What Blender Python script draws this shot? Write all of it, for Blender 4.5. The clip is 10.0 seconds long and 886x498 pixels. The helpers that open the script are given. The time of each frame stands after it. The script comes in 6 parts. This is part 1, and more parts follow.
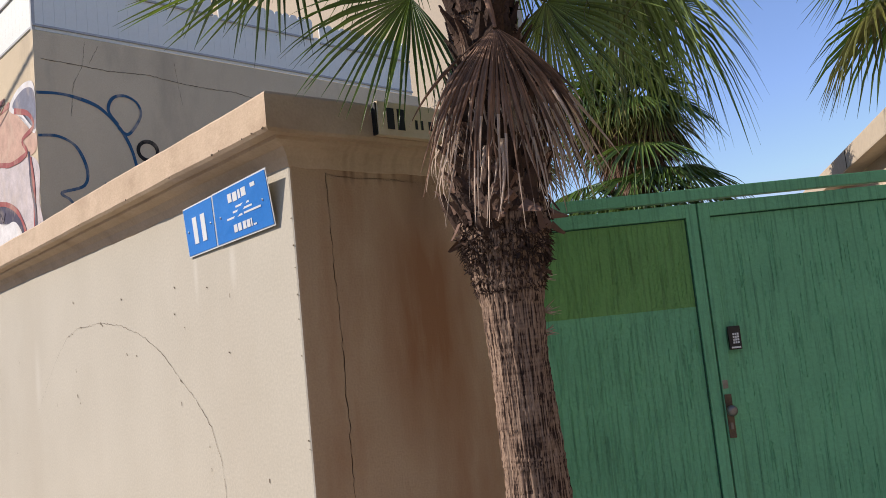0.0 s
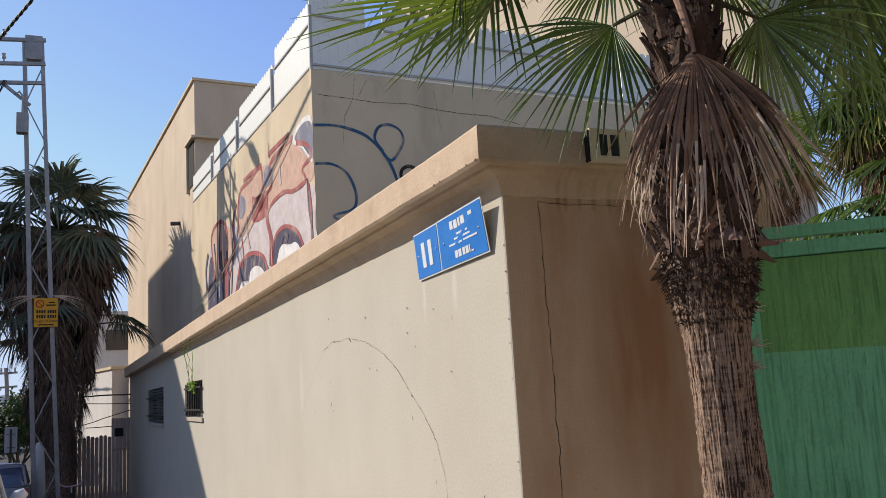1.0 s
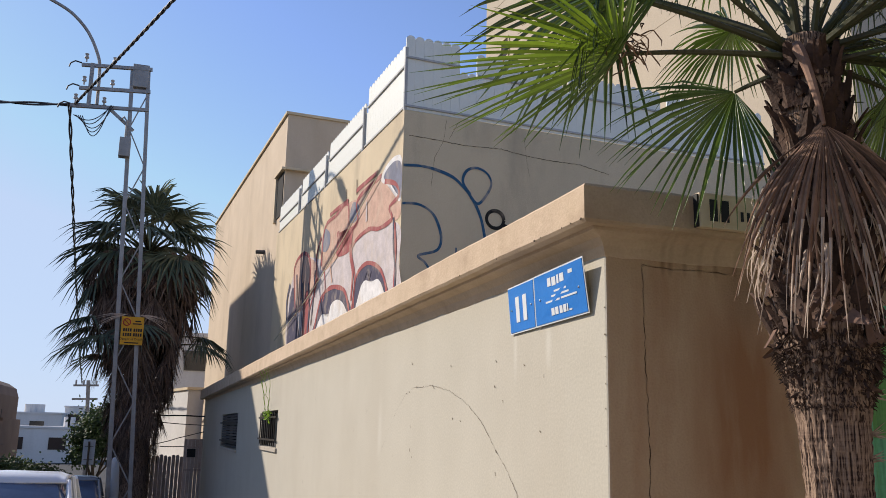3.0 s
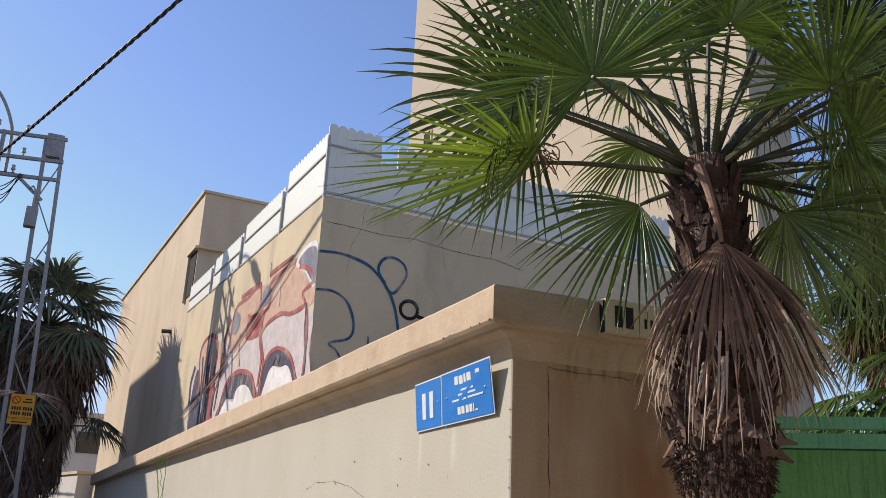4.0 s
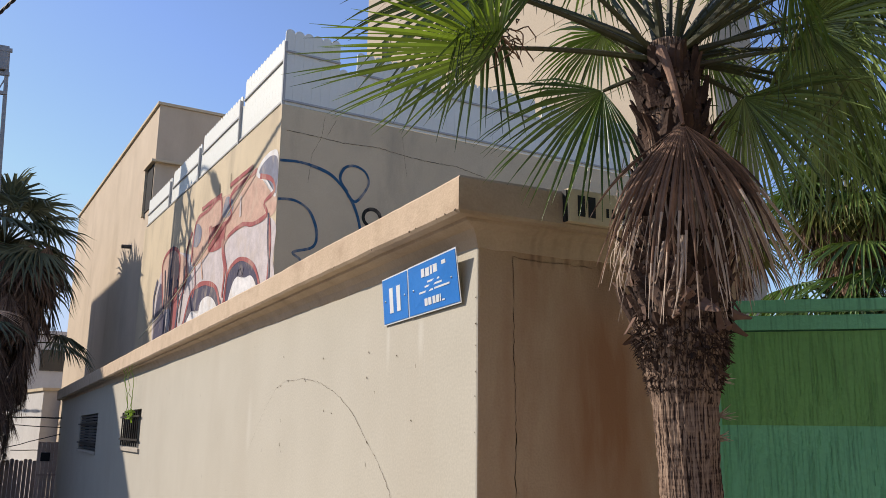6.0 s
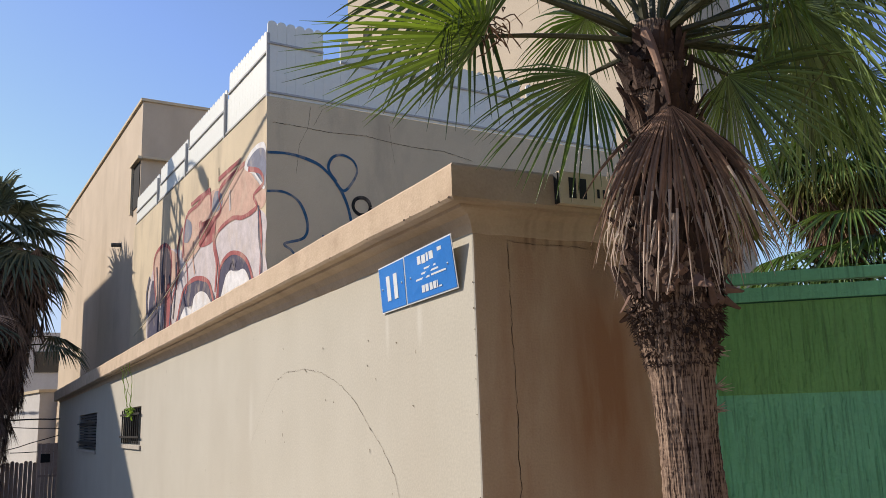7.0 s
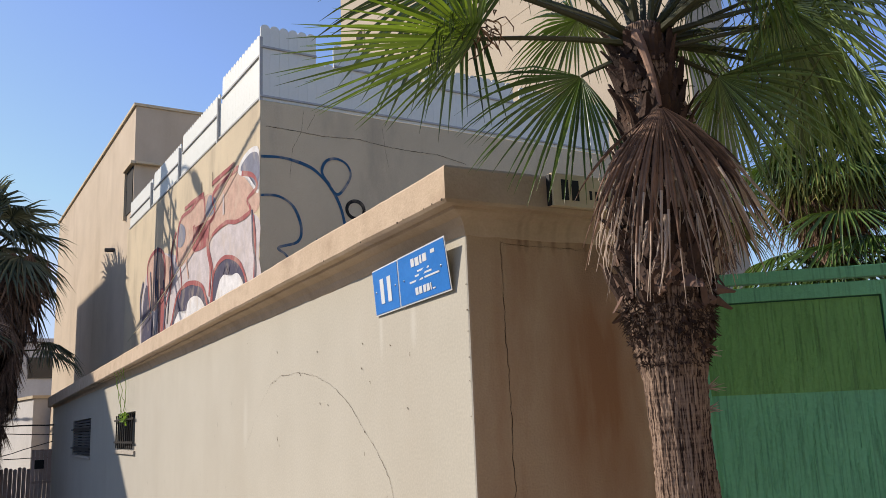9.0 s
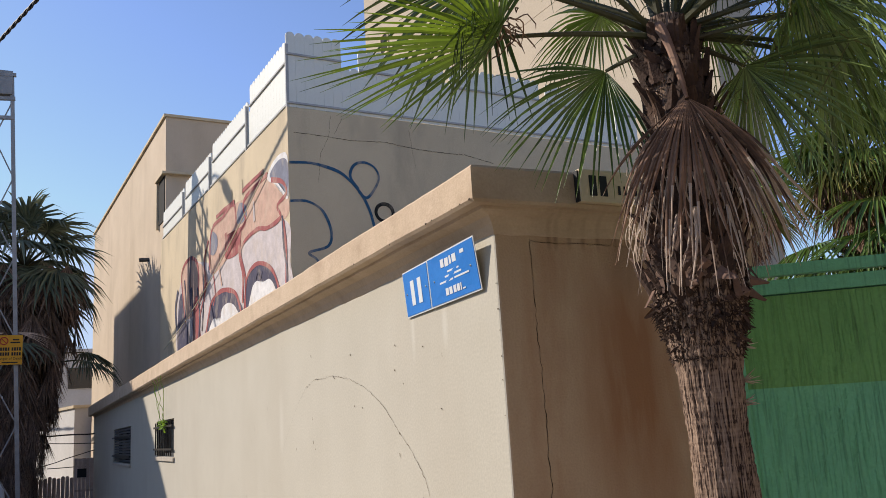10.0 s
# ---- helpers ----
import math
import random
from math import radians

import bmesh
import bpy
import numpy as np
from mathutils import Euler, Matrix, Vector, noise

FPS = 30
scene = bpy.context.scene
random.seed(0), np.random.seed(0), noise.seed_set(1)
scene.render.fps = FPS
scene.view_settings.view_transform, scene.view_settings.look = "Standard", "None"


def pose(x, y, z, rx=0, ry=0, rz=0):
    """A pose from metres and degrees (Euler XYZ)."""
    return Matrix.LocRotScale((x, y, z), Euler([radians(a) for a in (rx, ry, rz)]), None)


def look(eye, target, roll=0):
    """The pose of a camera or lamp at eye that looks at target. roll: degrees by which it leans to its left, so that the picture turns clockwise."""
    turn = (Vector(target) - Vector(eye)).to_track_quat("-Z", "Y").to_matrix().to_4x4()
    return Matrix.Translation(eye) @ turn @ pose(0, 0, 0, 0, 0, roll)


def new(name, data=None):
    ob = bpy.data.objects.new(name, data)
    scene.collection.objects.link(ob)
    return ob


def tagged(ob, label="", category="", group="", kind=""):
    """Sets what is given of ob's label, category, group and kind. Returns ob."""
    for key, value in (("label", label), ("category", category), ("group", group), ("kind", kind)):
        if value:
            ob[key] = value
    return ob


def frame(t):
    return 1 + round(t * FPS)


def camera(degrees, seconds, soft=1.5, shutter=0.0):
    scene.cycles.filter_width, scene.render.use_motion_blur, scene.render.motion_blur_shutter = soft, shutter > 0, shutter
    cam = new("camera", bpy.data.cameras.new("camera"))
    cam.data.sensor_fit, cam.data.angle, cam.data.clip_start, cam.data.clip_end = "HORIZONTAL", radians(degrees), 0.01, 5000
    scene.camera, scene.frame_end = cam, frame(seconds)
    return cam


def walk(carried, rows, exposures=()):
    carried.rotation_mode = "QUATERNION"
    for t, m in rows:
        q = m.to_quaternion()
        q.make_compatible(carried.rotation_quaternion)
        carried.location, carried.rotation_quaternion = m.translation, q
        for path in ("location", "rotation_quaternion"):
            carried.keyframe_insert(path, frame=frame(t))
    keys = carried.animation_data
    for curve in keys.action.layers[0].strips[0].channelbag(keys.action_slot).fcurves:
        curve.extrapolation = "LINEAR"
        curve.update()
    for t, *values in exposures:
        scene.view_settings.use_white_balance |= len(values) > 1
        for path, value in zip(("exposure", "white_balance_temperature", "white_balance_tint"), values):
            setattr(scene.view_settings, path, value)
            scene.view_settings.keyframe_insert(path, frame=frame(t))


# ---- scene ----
cam = camera(54.1, 10.0, soft=0.7)
PATH = [
    (0, (-2.024, -3.297, 1.591), (2.885, 2.309, 2.469), -5.8),
    (0.5, (-1.890, -3.442, 1.596), (-0.929, -1.714, 1.892), -3.9),
    (1, (-1.856, -3.507, 1.607), (-1.062, -1.699, 1.925), -3.3),
    (1.5, (-1.944, -3.520, 1.625), (-1.300, -1.656, 1.957), -3.8),
    (2, (-1.954, -3.527, 1.650), (-1.315, -1.660, 1.978), -2.6),
    (2.2, (-1.953, -3.515, 1.660), (-1.311, -1.650, 1.993), -1.2),
    (3.3, (-1.939, -3.425, 1.693), (0.442, 3.479, 3.399), 1.5),
    (3.5, (-1.934, -3.435, 1.702), (0.519, 3.409, 3.533), 1.9),
    (4, (-1.923, -3.447, 1.724), (1.003, 3.062, 4.019), 2.5),
    (4.5, (-1.916, -3.460, 1.720), (1.174, 2.904, 4.214), 2.2),
    (5, (-1.944, -3.461, 1.684), (1.195, 2.880, 4.174), 2.0),
    (5.5, (-1.945, -3.449, 1.645), (1.254, 3.031, 3.655), 1.6),
    (6, (-1.943, -3.451, 1.617), (1.387, 3.081, 3.200), 0.8),
    (6.2, (-1.953, -3.444, 1.633), (1.464, 3.074, 3.084), -0.3),
    (7.5, (-2.005, -3.519, 1.606), (1.419, 2.991, 3.076), -2.0),
    (8, (-1.996, -3.514, 1.604), (1.450, 2.981, 3.074), -2.1),
    (8.5, (-2.001, -3.511, 1.601), (1.456, 2.980, 3.067), -2.2),
    (9, (-1.996, -3.504, 1.610), (1.465, 2.980, 3.084), -2.2),
    (9.5, (-2.001, -3.508, 1.609), (1.374, 3.021, 3.094), -3.0),
    (10, (-1.991, -3.508, 1.607), (1.237, 3.096, 3.100), -3.5),
]
walk(cam, [(t, look(e, g, r)) for t, e, g, r in PATH], [(0, 0.06, 6750, 16), (0.6, 0.02, 6750, 15), (1.2, 0.02, 6800, 13), (10, 0.02, 6800, 13)])

# ---- world and light ----
world = bpy.data.worlds.new("world")
scene.world = world
world.use_nodes = True
_wn = world.node_tree.nodes
_sky = _wn.new("ShaderNodeTexSky")
_sky.sky_type = "NISHITA"
_sky.sun_disc = False
_sky.sun_elevation = radians(33)
_sky.sun_rotation = radians(-49)
_sky.air_density = 1.0
_sky.dust_density = 0.35
_sky.altitude = 300
_sky.ozone_density = 4.0
_bg = _wn["Background"]
_bg.inputs["Strength"].default_value = 0.185
_tint = _wn.new("ShaderNodeMix")
_tint.data_type, _tint.blend_type = "RGBA", "MULTIPLY"
_tint.inputs["Factor"].default_value = 1.0
_tint.inputs["B"].default_value = (1.0, 0.97, 1.08, 1)
world.node_tree.links.new(_sky.outputs[0], _tint.inputs["A"])
# a fixed colour ceiling, channel by channel, dims the brightest part of the sky
_ceiling = _wn.new("ShaderNodeMix")
_ceiling.data_type, _ceiling.blend_type = "RGBA", "DARKEN"
_ceiling.inputs["Factor"].default_value = 0.92
_ceiling.inputs["B"].default_value = (2.75, 3.58, 4.9, 1)
world.node_tree.links.new(_tint.outputs["Result"], _ceiling.inputs["A"])
world.node_tree.links.new(_ceiling.outputs["Result"], _bg.inputs[0])

_sun = bpy.data.lights.new("sun", "SUN")
_sun.energy = 4.8
_sun.angle = radians(0.5)
_sun.color = (1.0, 0.94, 0.85)
sun = new("sun", _sun)
sun.matrix_world = look((-30, 21, 20), (-30 + 1.0, 21 - 0.88, 20 - 0.86))

# ---- helpers of this scene ----
rng = random.Random(7)


def link(nt, a, b):
    nt.links.new(a, b)


def material(name, color, color2=None, rough=0.85, scale=3.0, bump=0.3, fine=60.0, metal=0.0, stain=None, stain_amt=0.0,
             stain_scale=(1, 1, 1), vary=0.0, spec=0.3, translucent=0.0, island=False, dist=0.01, glow=(1, 1, 1)):
    """Two scales of colour variation, an optional stain with its own stretch, and fine relief."""
    m = bpy.data.materials.new(name)
    m.use_nodes = True
    nt = m.node_tree
    N = nt.nodes
    b = N["Principled BSDF"]
    b.inputs["Roughness"].default_value = rough
    b.inputs["Metallic"].default_value = metal
    b.inputs["Specular IOR Level"].default_value = spec
    tc = N.new("ShaderNodeTexCoord")
    n1 = N.new("ShaderNodeTexNoise")
    n1.inputs["Scale"].default_value = scale
    n1.inputs["Detail"].default_value = 6
    n1.inputs["Roughness"].default_value = 0.62
    link(nt, tc.outputs["Object"], n1.inputs["Vector"])
    ramp = N.new("ShaderNodeValToRGB")
    ramp.color_ramp.elements[0].position = 0.32
    ramp.color_ramp.elements[1].position = 0.7
    ramp.color_ramp.elements[0].color = (*(color2 or [c * 0.8 for c in color]), 1)
    ramp.color_ramp.elements[1].color = (*color, 1)
    link(nt, n1.outputs["Fac"], ramp.inputs["Fac"])
    out = ramp.outputs["Color"]
    n2 = N.new("ShaderNodeTexNoise")
    n2.inputs["Scale"].default_value = fine
    n2.inputs["Detail"].default_value = 4
    link(nt, tc.outputs["Object"], n2.inputs["Vector"])
    mix = N.new("ShaderNodeMix")
    mix.data_type = "RGBA"
    mix.blend_type = "OVERLAY"
    mix.inputs["Factor"].default_value = 0.15
    link(nt, out, mix.inputs["A"])
    link(nt, n2.outputs["Fac"], mix.inputs["B"])
    out = mix.outputs["Result"]
    if stain:
        mp = N.new("ShaderNodeMapping")
        mp.inputs["Scale"].default_value = stain_scale
        link(nt, tc.outputs["Object"], mp.inputs["Vector"])
        n3 = N.new("ShaderNodeTexNoise")
        n3.inputs["Scale"].default_value = 1.0
        n3.inputs["Detail"].default_value = 5
        n3.inputs["Roughness"].default_value = 0.6
        link(nt, mp.outputs["Vector"], n3.inputs["Vector"])
        r3 = N.new("ShaderNodeMapRange")
        r3.inputs["From Min"].default_value = 0.5
        r3.inputs["From Max"].default_value = 0.72
        r3.inputs["To Max"].default_value = stain_amt
        link(nt, n3.outputs["Fac"], r3.inputs["Value"])
        ms = N.new("ShaderNodeMix")
        ms.data_type = "RGBA"
        link(nt, r3.outputs["Result"], ms.inputs["Factor"])
        link(nt, out, ms.inputs["A"])
        ms.inputs["B"].default_value = (*stain, 1)
        out = ms.outputs["Result"]
    if vary:
        if island:
            info = N.new("ShaderNodeNewGeometry").outputs["Random Per Island"]
        else:
            info = N.new("ShaderNodeObjectInfo").outputs["Random"]
        rr = N.new("ShaderNodeMapRange")
        rr.inputs["To Min"].default_value = 1 - vary
        rr.inputs["To Max"].default_value = 1 + vary
        link(nt, info, rr.inputs["Value"])
        hv = N.new("ShaderNodeHueSaturation")
        link(nt, rr.outputs["Result"], hv.inputs["Value"])
        link(nt, out, hv.inputs["Color"])
        out = hv.outputs["Color"]
    link(nt, out, b.inputs["Base Color"])
    if bump:
        bp = N.new("ShaderNodeBump")
        bp.inputs["Strength"].default_value = bump
        bp.inputs["Distance"].default_value = dist
        link(nt, n2.outputs["Fac"], bp.inputs["Height"])
        link(nt, bp.outputs["Normal"], b.inputs["Normal"])
    if translucent:
        tr = N.new("ShaderNodeBsdfTranslucent")
        gl = N.new("ShaderNodeMix")
        gl.data_type, gl.blend_type, gl.clamp_result = "RGBA", "MULTIPLY", False
        gl.inputs["Factor"].default_value = 1.0
        gl.inputs["B"].default_value = (*glow, 1)
        link(nt, out, gl.inputs["A"])
        link(nt, gl.outputs["Result"], tr.inputs["Color"])
        ad = N.new("ShaderNodeMixShader")
        ad.inputs[0].default_value = translucent
        link(nt, b.outputs[0], ad.inputs[1])
        link(nt, tr.outputs[0], ad.inputs[2])
        link(nt, ad.outputs[0], N["Material Output"].inputs["Surface"])
    return m


def mesh_of(bm, material_, name="mesh", smooth=False):
    me = bpy.data.meshes.new(name)
    bmesh.ops.recalc_face_normals(bm, faces=bm.faces)
    bm.to_mesh(me)
    bm.free()
    me.materials.append(material_)
    if smooth:
        for p in me.polygons:
            p.use_smooth = True
    return me


def part(name, bm, material_, parent=None, label="", smooth=False):
    """Links a bmesh as one mesh object, under a thing or a part."""
    ob = new(name, mesh_of(bm, material_, name, smooth))
    if parent:
        ob.parent = parent
        ob.matrix_parent_inverse = parent.matrix_basis.inverted() if parent.parent is None and parent.type == "EMPTY" else Matrix()
    return tagged(ob, label)


def thing(name, label, category, m=None, group="", kind=""):
    ob = new(name)
    ob.matrix_basis = m or Matrix()
    ob.empty_display_size = 0.1
    return tagged(ob, label, category, group, kind)


def box(bm, x0, x1, y0, y1, z0, z1, m=None, bevel=0.0):
    vs = [bm.verts.new((x, y, z)) for x in (x0, x1) for y in (y0, y1) for z in (z0, z1)]
    if m:
        for v in vs:
            v.co = m @ v.co
    fs = [bm.faces.new([vs[i] for i in q]) for q in ((0, 1, 3, 2), (4, 6, 7, 5), (0, 4, 5, 1), (2, 3, 7, 6), (0, 2, 6, 4), (1, 5, 7, 3))]
    if bevel:
        es = list({e for f in fs for e in f.edges})
        bmesh.ops.bevel(bm, geom=es, offset=bevel, segments=2, affect="EDGES", profile=0.7)
    return bm


def prism(bm, pts, f0, f1):
    """A closed outline pts, mapped by f0 (front) and f1 (back), joined into a solid."""
    a = [bm.verts.new(f0(p)) for p in pts]
    b = [bm.verts.new(f1(p)) for p in pts]
    bm.faces.new(a)
    bm.faces.new(b[::-1])
    for i in range(len(pts)):
        j = (i + 1) % len(pts)
        bm.faces.new((a[i], b[i], b[j], a[j]))
    return bm


def tube(bm, pts, radii, seg=8, cap=True):
    """A round tube along points with a radius (or radii)."""
    pts = [Vector(p) for p in pts]
    if not hasattr(radii, "__len__"):
        radii = [radii] * len(pts)
    rings = []
    ref = None
    for i, p in enumerate(pts):
        d = (pts[min(i + 1, len(pts) - 1)] - pts[max(i - 1, 0)]).normalized()
        if ref is None:
            ref = d.orthogonal().normalized()
        u = (ref - d * ref.dot(d)).normalized()
        ref = u
        v = d.cross(u)
        rings.append([bm.verts.new(p + (u * math.cos(a) + v * math.sin(a)) * radii[i]) for a in (2 * math.pi * k / seg for k in range(seg))])
    for r0, r1 in zip(rings, rings[1:]):
        for k in range(seg):
            bm.faces.new((r0[k], r0[(k + 1) % seg], r1[(k + 1) % seg], r1[k]))
    if cap:
        bm.faces.new(rings[0][::-1])
        bm.faces.new(rings[-1])
    return bm


def crooked(a, b, n, amount, r):
    """Points from a to b that wander a little."""
    a, b = Vector(a), Vector(b)
    out = [a]
    for i in range(1, n):
        out.append(a.lerp(b, i / n) + Vector([r.uniform(-1, 1) * amount for _ in range(3)]))
    return out + [b]


# ---- materials ----
M_plaster = material("beige_plaster", (0.515, 0.476, 0.39), (0.475, 0.437, 0.354), 0.92, 1.3, 0.10, 70, stain=(0.40, 0.34, 0.26), stain_amt=0.2, stain_scale=(1.2, 1.2, 0.25))
M_cornice = material("cornice_plaster", (0.62, 0.475, 0.335), (0.53, 0.40, 0.272), 0.92, 3.5, 0.3, 70, stain=(0.34, 0.23, 0.15), stain_amt=0.4, stain_scale=(3.5, 3.5, 6))
# south wall's shaded brown tone is put into the base colour; rust stain on top
M_south = material("stained_shade_toned_plaster", (0.555, 0.40, 0.262), (0.49, 0.345, 0.22), 0.92, 1.2, 0.35, 90, stain=(0.36, 0.17, 0.08), stain_amt=0.75, stain_scale=(2.1, 2.1, 0.55))
M_old = material("old_plaster", (0.665, 0.545, 0.368), (0.58, 0.474, 0.32), 0.93, 0.9, 0.4, 60, stain=(0.27, 0.22, 0.16), stain_amt=0.45, stain_scale=(1.4, 1.4, 0.4))
M_upper = material("upper_plaster", (0.64, 0.52, 0.385), (0.56, 0.45, 0.325), 0.93, 0.8, 0.4, 50, stain=(0.38, 0.29, 0.2), stain_amt=0.35, stain_scale=(.8, .8, 0.2))
M_tall = material("cream_render", (0.475, 0.40, 0.30), (0.44, 0.368, 0.275), 0.9, 0.3, 0.2, 20, stain=(0.5, 0.41, 0.31), stain_amt=0.3, stain_scale=(.5, .5, 0.06))
M_white = material("white_vinyl", (0.78, 0.78, 0.70), (0.72, 0.72, 0.645), 0.45, 2, 0.05, 40, spec=0.5)
M_green = material("green_paint", (0.165, 0.52, 0.275), (0.135, 0.44, 0.235), 0.55, 3, 0.35, 45, stain=(0.02, 0.09, 0.06), stain_amt=0.5, stain_scale=(62, 62, 2.4), spec=0.5)
M_green2 = material("olive_green_paint", (0.155, 0.40, 0.115), (0.128, 0.34, 0.098), 0.55, 3, 0.35, 45, stain=(0.03, 0.09, 0.03), stain_amt=0.45, stain_scale=(62, 62, 2.4), spec=0.5)
M_asphalt = material("asphalt", (0.075, 0.07, 0.063), (0.055, 0.051, 0.046), 0.95, 0.6, 0.6, 120)
M_paving = material("paving_concrete", (0.40, 0.352, 0.278), (0.33, 0.29, 0.225), 0.92, 1.0, 0.4, 80)
M_dark = material("dark_interior", (0.03, 0.028, 0.025), None, 0.9, 2, 0.0, 20)


def blotch(m, centre, size, rgb, amount):
    """One stain with its own soft, ragged outline on a material."""
    nt = m.node_tree
    N = nt.nodes
    b = N["Principled BSDF"]
    src = b.inputs["Base Color"].links[0].from_socket
    tc = N.new("ShaderNodeTexCoord")
    mp = N.new("ShaderNodeMapping")
    mp.vector_type = "TEXTURE"
    mp.inputs["Location"].default_value = centre
    mp.inputs["Scale"].default_value = size
    link(nt, tc.outputs["Object"], mp.inputs["Vector"])
    g = N.new("ShaderNodeTexGradient")
    g.gradient_type = "SPHERICAL"
    link(nt, mp.outputs["Vector"], g.inputs["Vector"])
    n = N.new("ShaderNodeTexNoise")
    n.inputs["Scale"].default_value = 5.0
    n.inputs["Detail"].default_value = 5
    mv = N.new("ShaderNodeMapping")
    mv.inputs["Scale"].default_value = (1.6, 1.6, 0.35)
    link(nt, tc.outputs["Object"], mv.inputs["Vector"])
    link(nt, mv.outputs["Vector"], n.inputs["Vector"])
    mu = N.new("ShaderNodeMath")
    mu.operation = "MULTIPLY"
    link(nt, g.outputs["Fac"], mu.inputs[0])
    link(nt, n.outputs["Fac"], mu.inputs[1])
    mr = N.new("ShaderNodeMapRange")
    mr.inputs["From Min"].default_value = 0.05
    mr.inputs["From Max"].default_value = 0.42
    mr.inputs["To Max"].default_value = amount
    link(nt, mu.outputs[0], mr.inputs["Value"])
    mx = N.new("ShaderNodeMix")
    mx.data_type = "RGBA"
    link(nt, mr.outputs["Result"], mx.inputs["Factor"])
    link(nt, src, mx.inputs["A"])
    mx.inputs["B"].default_value = (*rgb, 1)
    link(nt, mx.outputs["Result"], b.inputs["Base Color"])


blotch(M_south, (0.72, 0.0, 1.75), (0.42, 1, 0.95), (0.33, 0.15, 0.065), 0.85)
blotch(M_plaster, (0.0, 0.60, 2.13), (1, 0.05, 0.16), (0.62, 0.59, 0.51), 0.5)
blotch(M_plaster, (0.0, 1.02, 2.12), (1, 0.04, 0.22), (0.62, 0.59, 0.51), 0.5)
blotch(M_plaster, (0.0, 3.9, 1.7), (1, 0.10, 0.35), (0.60, 0.57, 0.49), 0.4)
blotch(M_south, (0.75, 0.0, 2.42), (0.2, 1, 0.3), (0.24, 0.14, 0.08), 0.5)
for x_ in (0.30, 0.34, 0.42, 0.50, 0.59, 0.70, 0.78):
    blotch(M_south, (x_, 0.0, 2.49), (0.022, 1, 0.10), (0.16, 0.09, 0.05), 0.6)
    blotch(M_cornice, (x_, -0.03, 2.54), (0.024, 0.14, 0.12), (0.16, 0.09, 0.05), 0.2)

# ---- ground and street ----
bm = bmesh.new()
FALL = 0.043  # the street falls gently away from the corner


def ground_z(y):
    return -FALL * min(max(y, 0.0), 40.0)


def sloped(bm, x0, x1, y0, y1, top, deep):
    """A slab that follows the fall of the street."""
    ys_ = sorted({y0, y1, *[y for y in (0.0, 40.0) if y0 < y < y1]})
    pts = [(y, ground_z(y) + top) for y in ys_] + [(y1, -deep), (y0, -deep)]
    prism(bm, pts, lambda p: (x0, p[0], p[1]), lambda p: (x1, p[0], p[1]))


sloped(bm, -2000, 2000, -2000, 2000, -0.16, 3.0)
tagged(part("ground", bm, M_asphalt), "dark asphalt road surface running out to the horizon", "ground", kind="structure")
bm = bmesh.new()
sloped(bm, -2.0, 0.0, 0.0, 12, 0.0, 2.4)
sloped(bm, -2.9, 0.0, 12.0, 40, 0.0, 2.4)
box(bm, -2.9, 40, -4.9, 0.0, -0.4, 0.0, bevel=0.012)
box(bm, 0.29, 40, 0.29, 60, -3.0, -0.01)
tagged(part("pavement", bm, M_paving), "grey concrete pavement with a kerb beside the walls", "pavement", kind="structure")

# ---- low corner building: two walls, cornice, roof ----
H_WALL = 2.50


def wall_with_holes(bm, face, inner, a0, a1, z0, z1, holes, along="y"):
    """A wall slab between face and inner, with rectangular openings (a, b, low, high) cut through."""
    cuts = sorted({a0, a1, *[h[0] for h in holes], *[h[1] for h in holes]})
    for c0, c1 in zip(cuts, cuts[1:]):
        mid = (c0 + c1) / 2
        spans, low = [], z0
        for h in sorted([h for h in holes if h[0] < mid < h[1]], key=lambda h: h[2]):
            spans.append((low, h[2]))
            low = h[3]
        spans.append((low, z1))
        for s0, s1 in spans:
            if along == "y":
                box(bm, face, inner, c0, c1, s0, s1)
            else:
                box(bm, c0, c1, face, inner, s0, s1)
    bmesh.ops.remove_doubles(bm, verts=bm.verts, dist=0.0005)
    return bm


WINDOWS = [(9.86, 11.68, 1.39, 1.95), (15.55, 19.3, 1.22, 1.98)]
def footprint(bm, pts, z0, z1):
    return prism(bm, pts, lambda p: (p[0], p[1], z1), lambda p: (p[0], p[1], z0))


bm = bmesh.new()
wall_with_holes(bm, 0.0, 0.28, 9.0, 26.0, -1.6, H_WALL, WINDOWS)
footprint(bm, [(0.0, 9.0)] + [(0.0, 8.0 - i * 0.5) for i in range(16)] + [(0.0, 0.012), (0.0035, 0.0035), (0.28, 0.28), (0.28, 9.0)], -1.6, H_WALL)
tagged(part("wall_west", bm, M_plaster), "sunlit beige plaster street wall with hairline cracks", "wall", kind="structure")
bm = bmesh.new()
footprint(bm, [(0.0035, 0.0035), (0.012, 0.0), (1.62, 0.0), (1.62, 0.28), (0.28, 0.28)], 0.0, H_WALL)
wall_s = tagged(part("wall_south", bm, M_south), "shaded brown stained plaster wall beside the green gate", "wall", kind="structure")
bm = bmesh.new()
box(bm, 0.285, 1.3, 25.72, 26.0, -1.6, H_WALL)
box(bm, 1.34, 1.62, 0.28, 9.5, 0.0, H_WALL)
tagged(part("wall_inner", bm, M_plaster), "plain beige plaster walls closing the low building", "wall", kind="structure")
bm = bmesh.new()
box(bm, 0.02, 1.6, 0.02, 26, H_WALL, H_WALL + 0.16)
tagged(part("roof_slab", bm, M_old), "flat concrete roof of the low building", "roof", kind="structure")

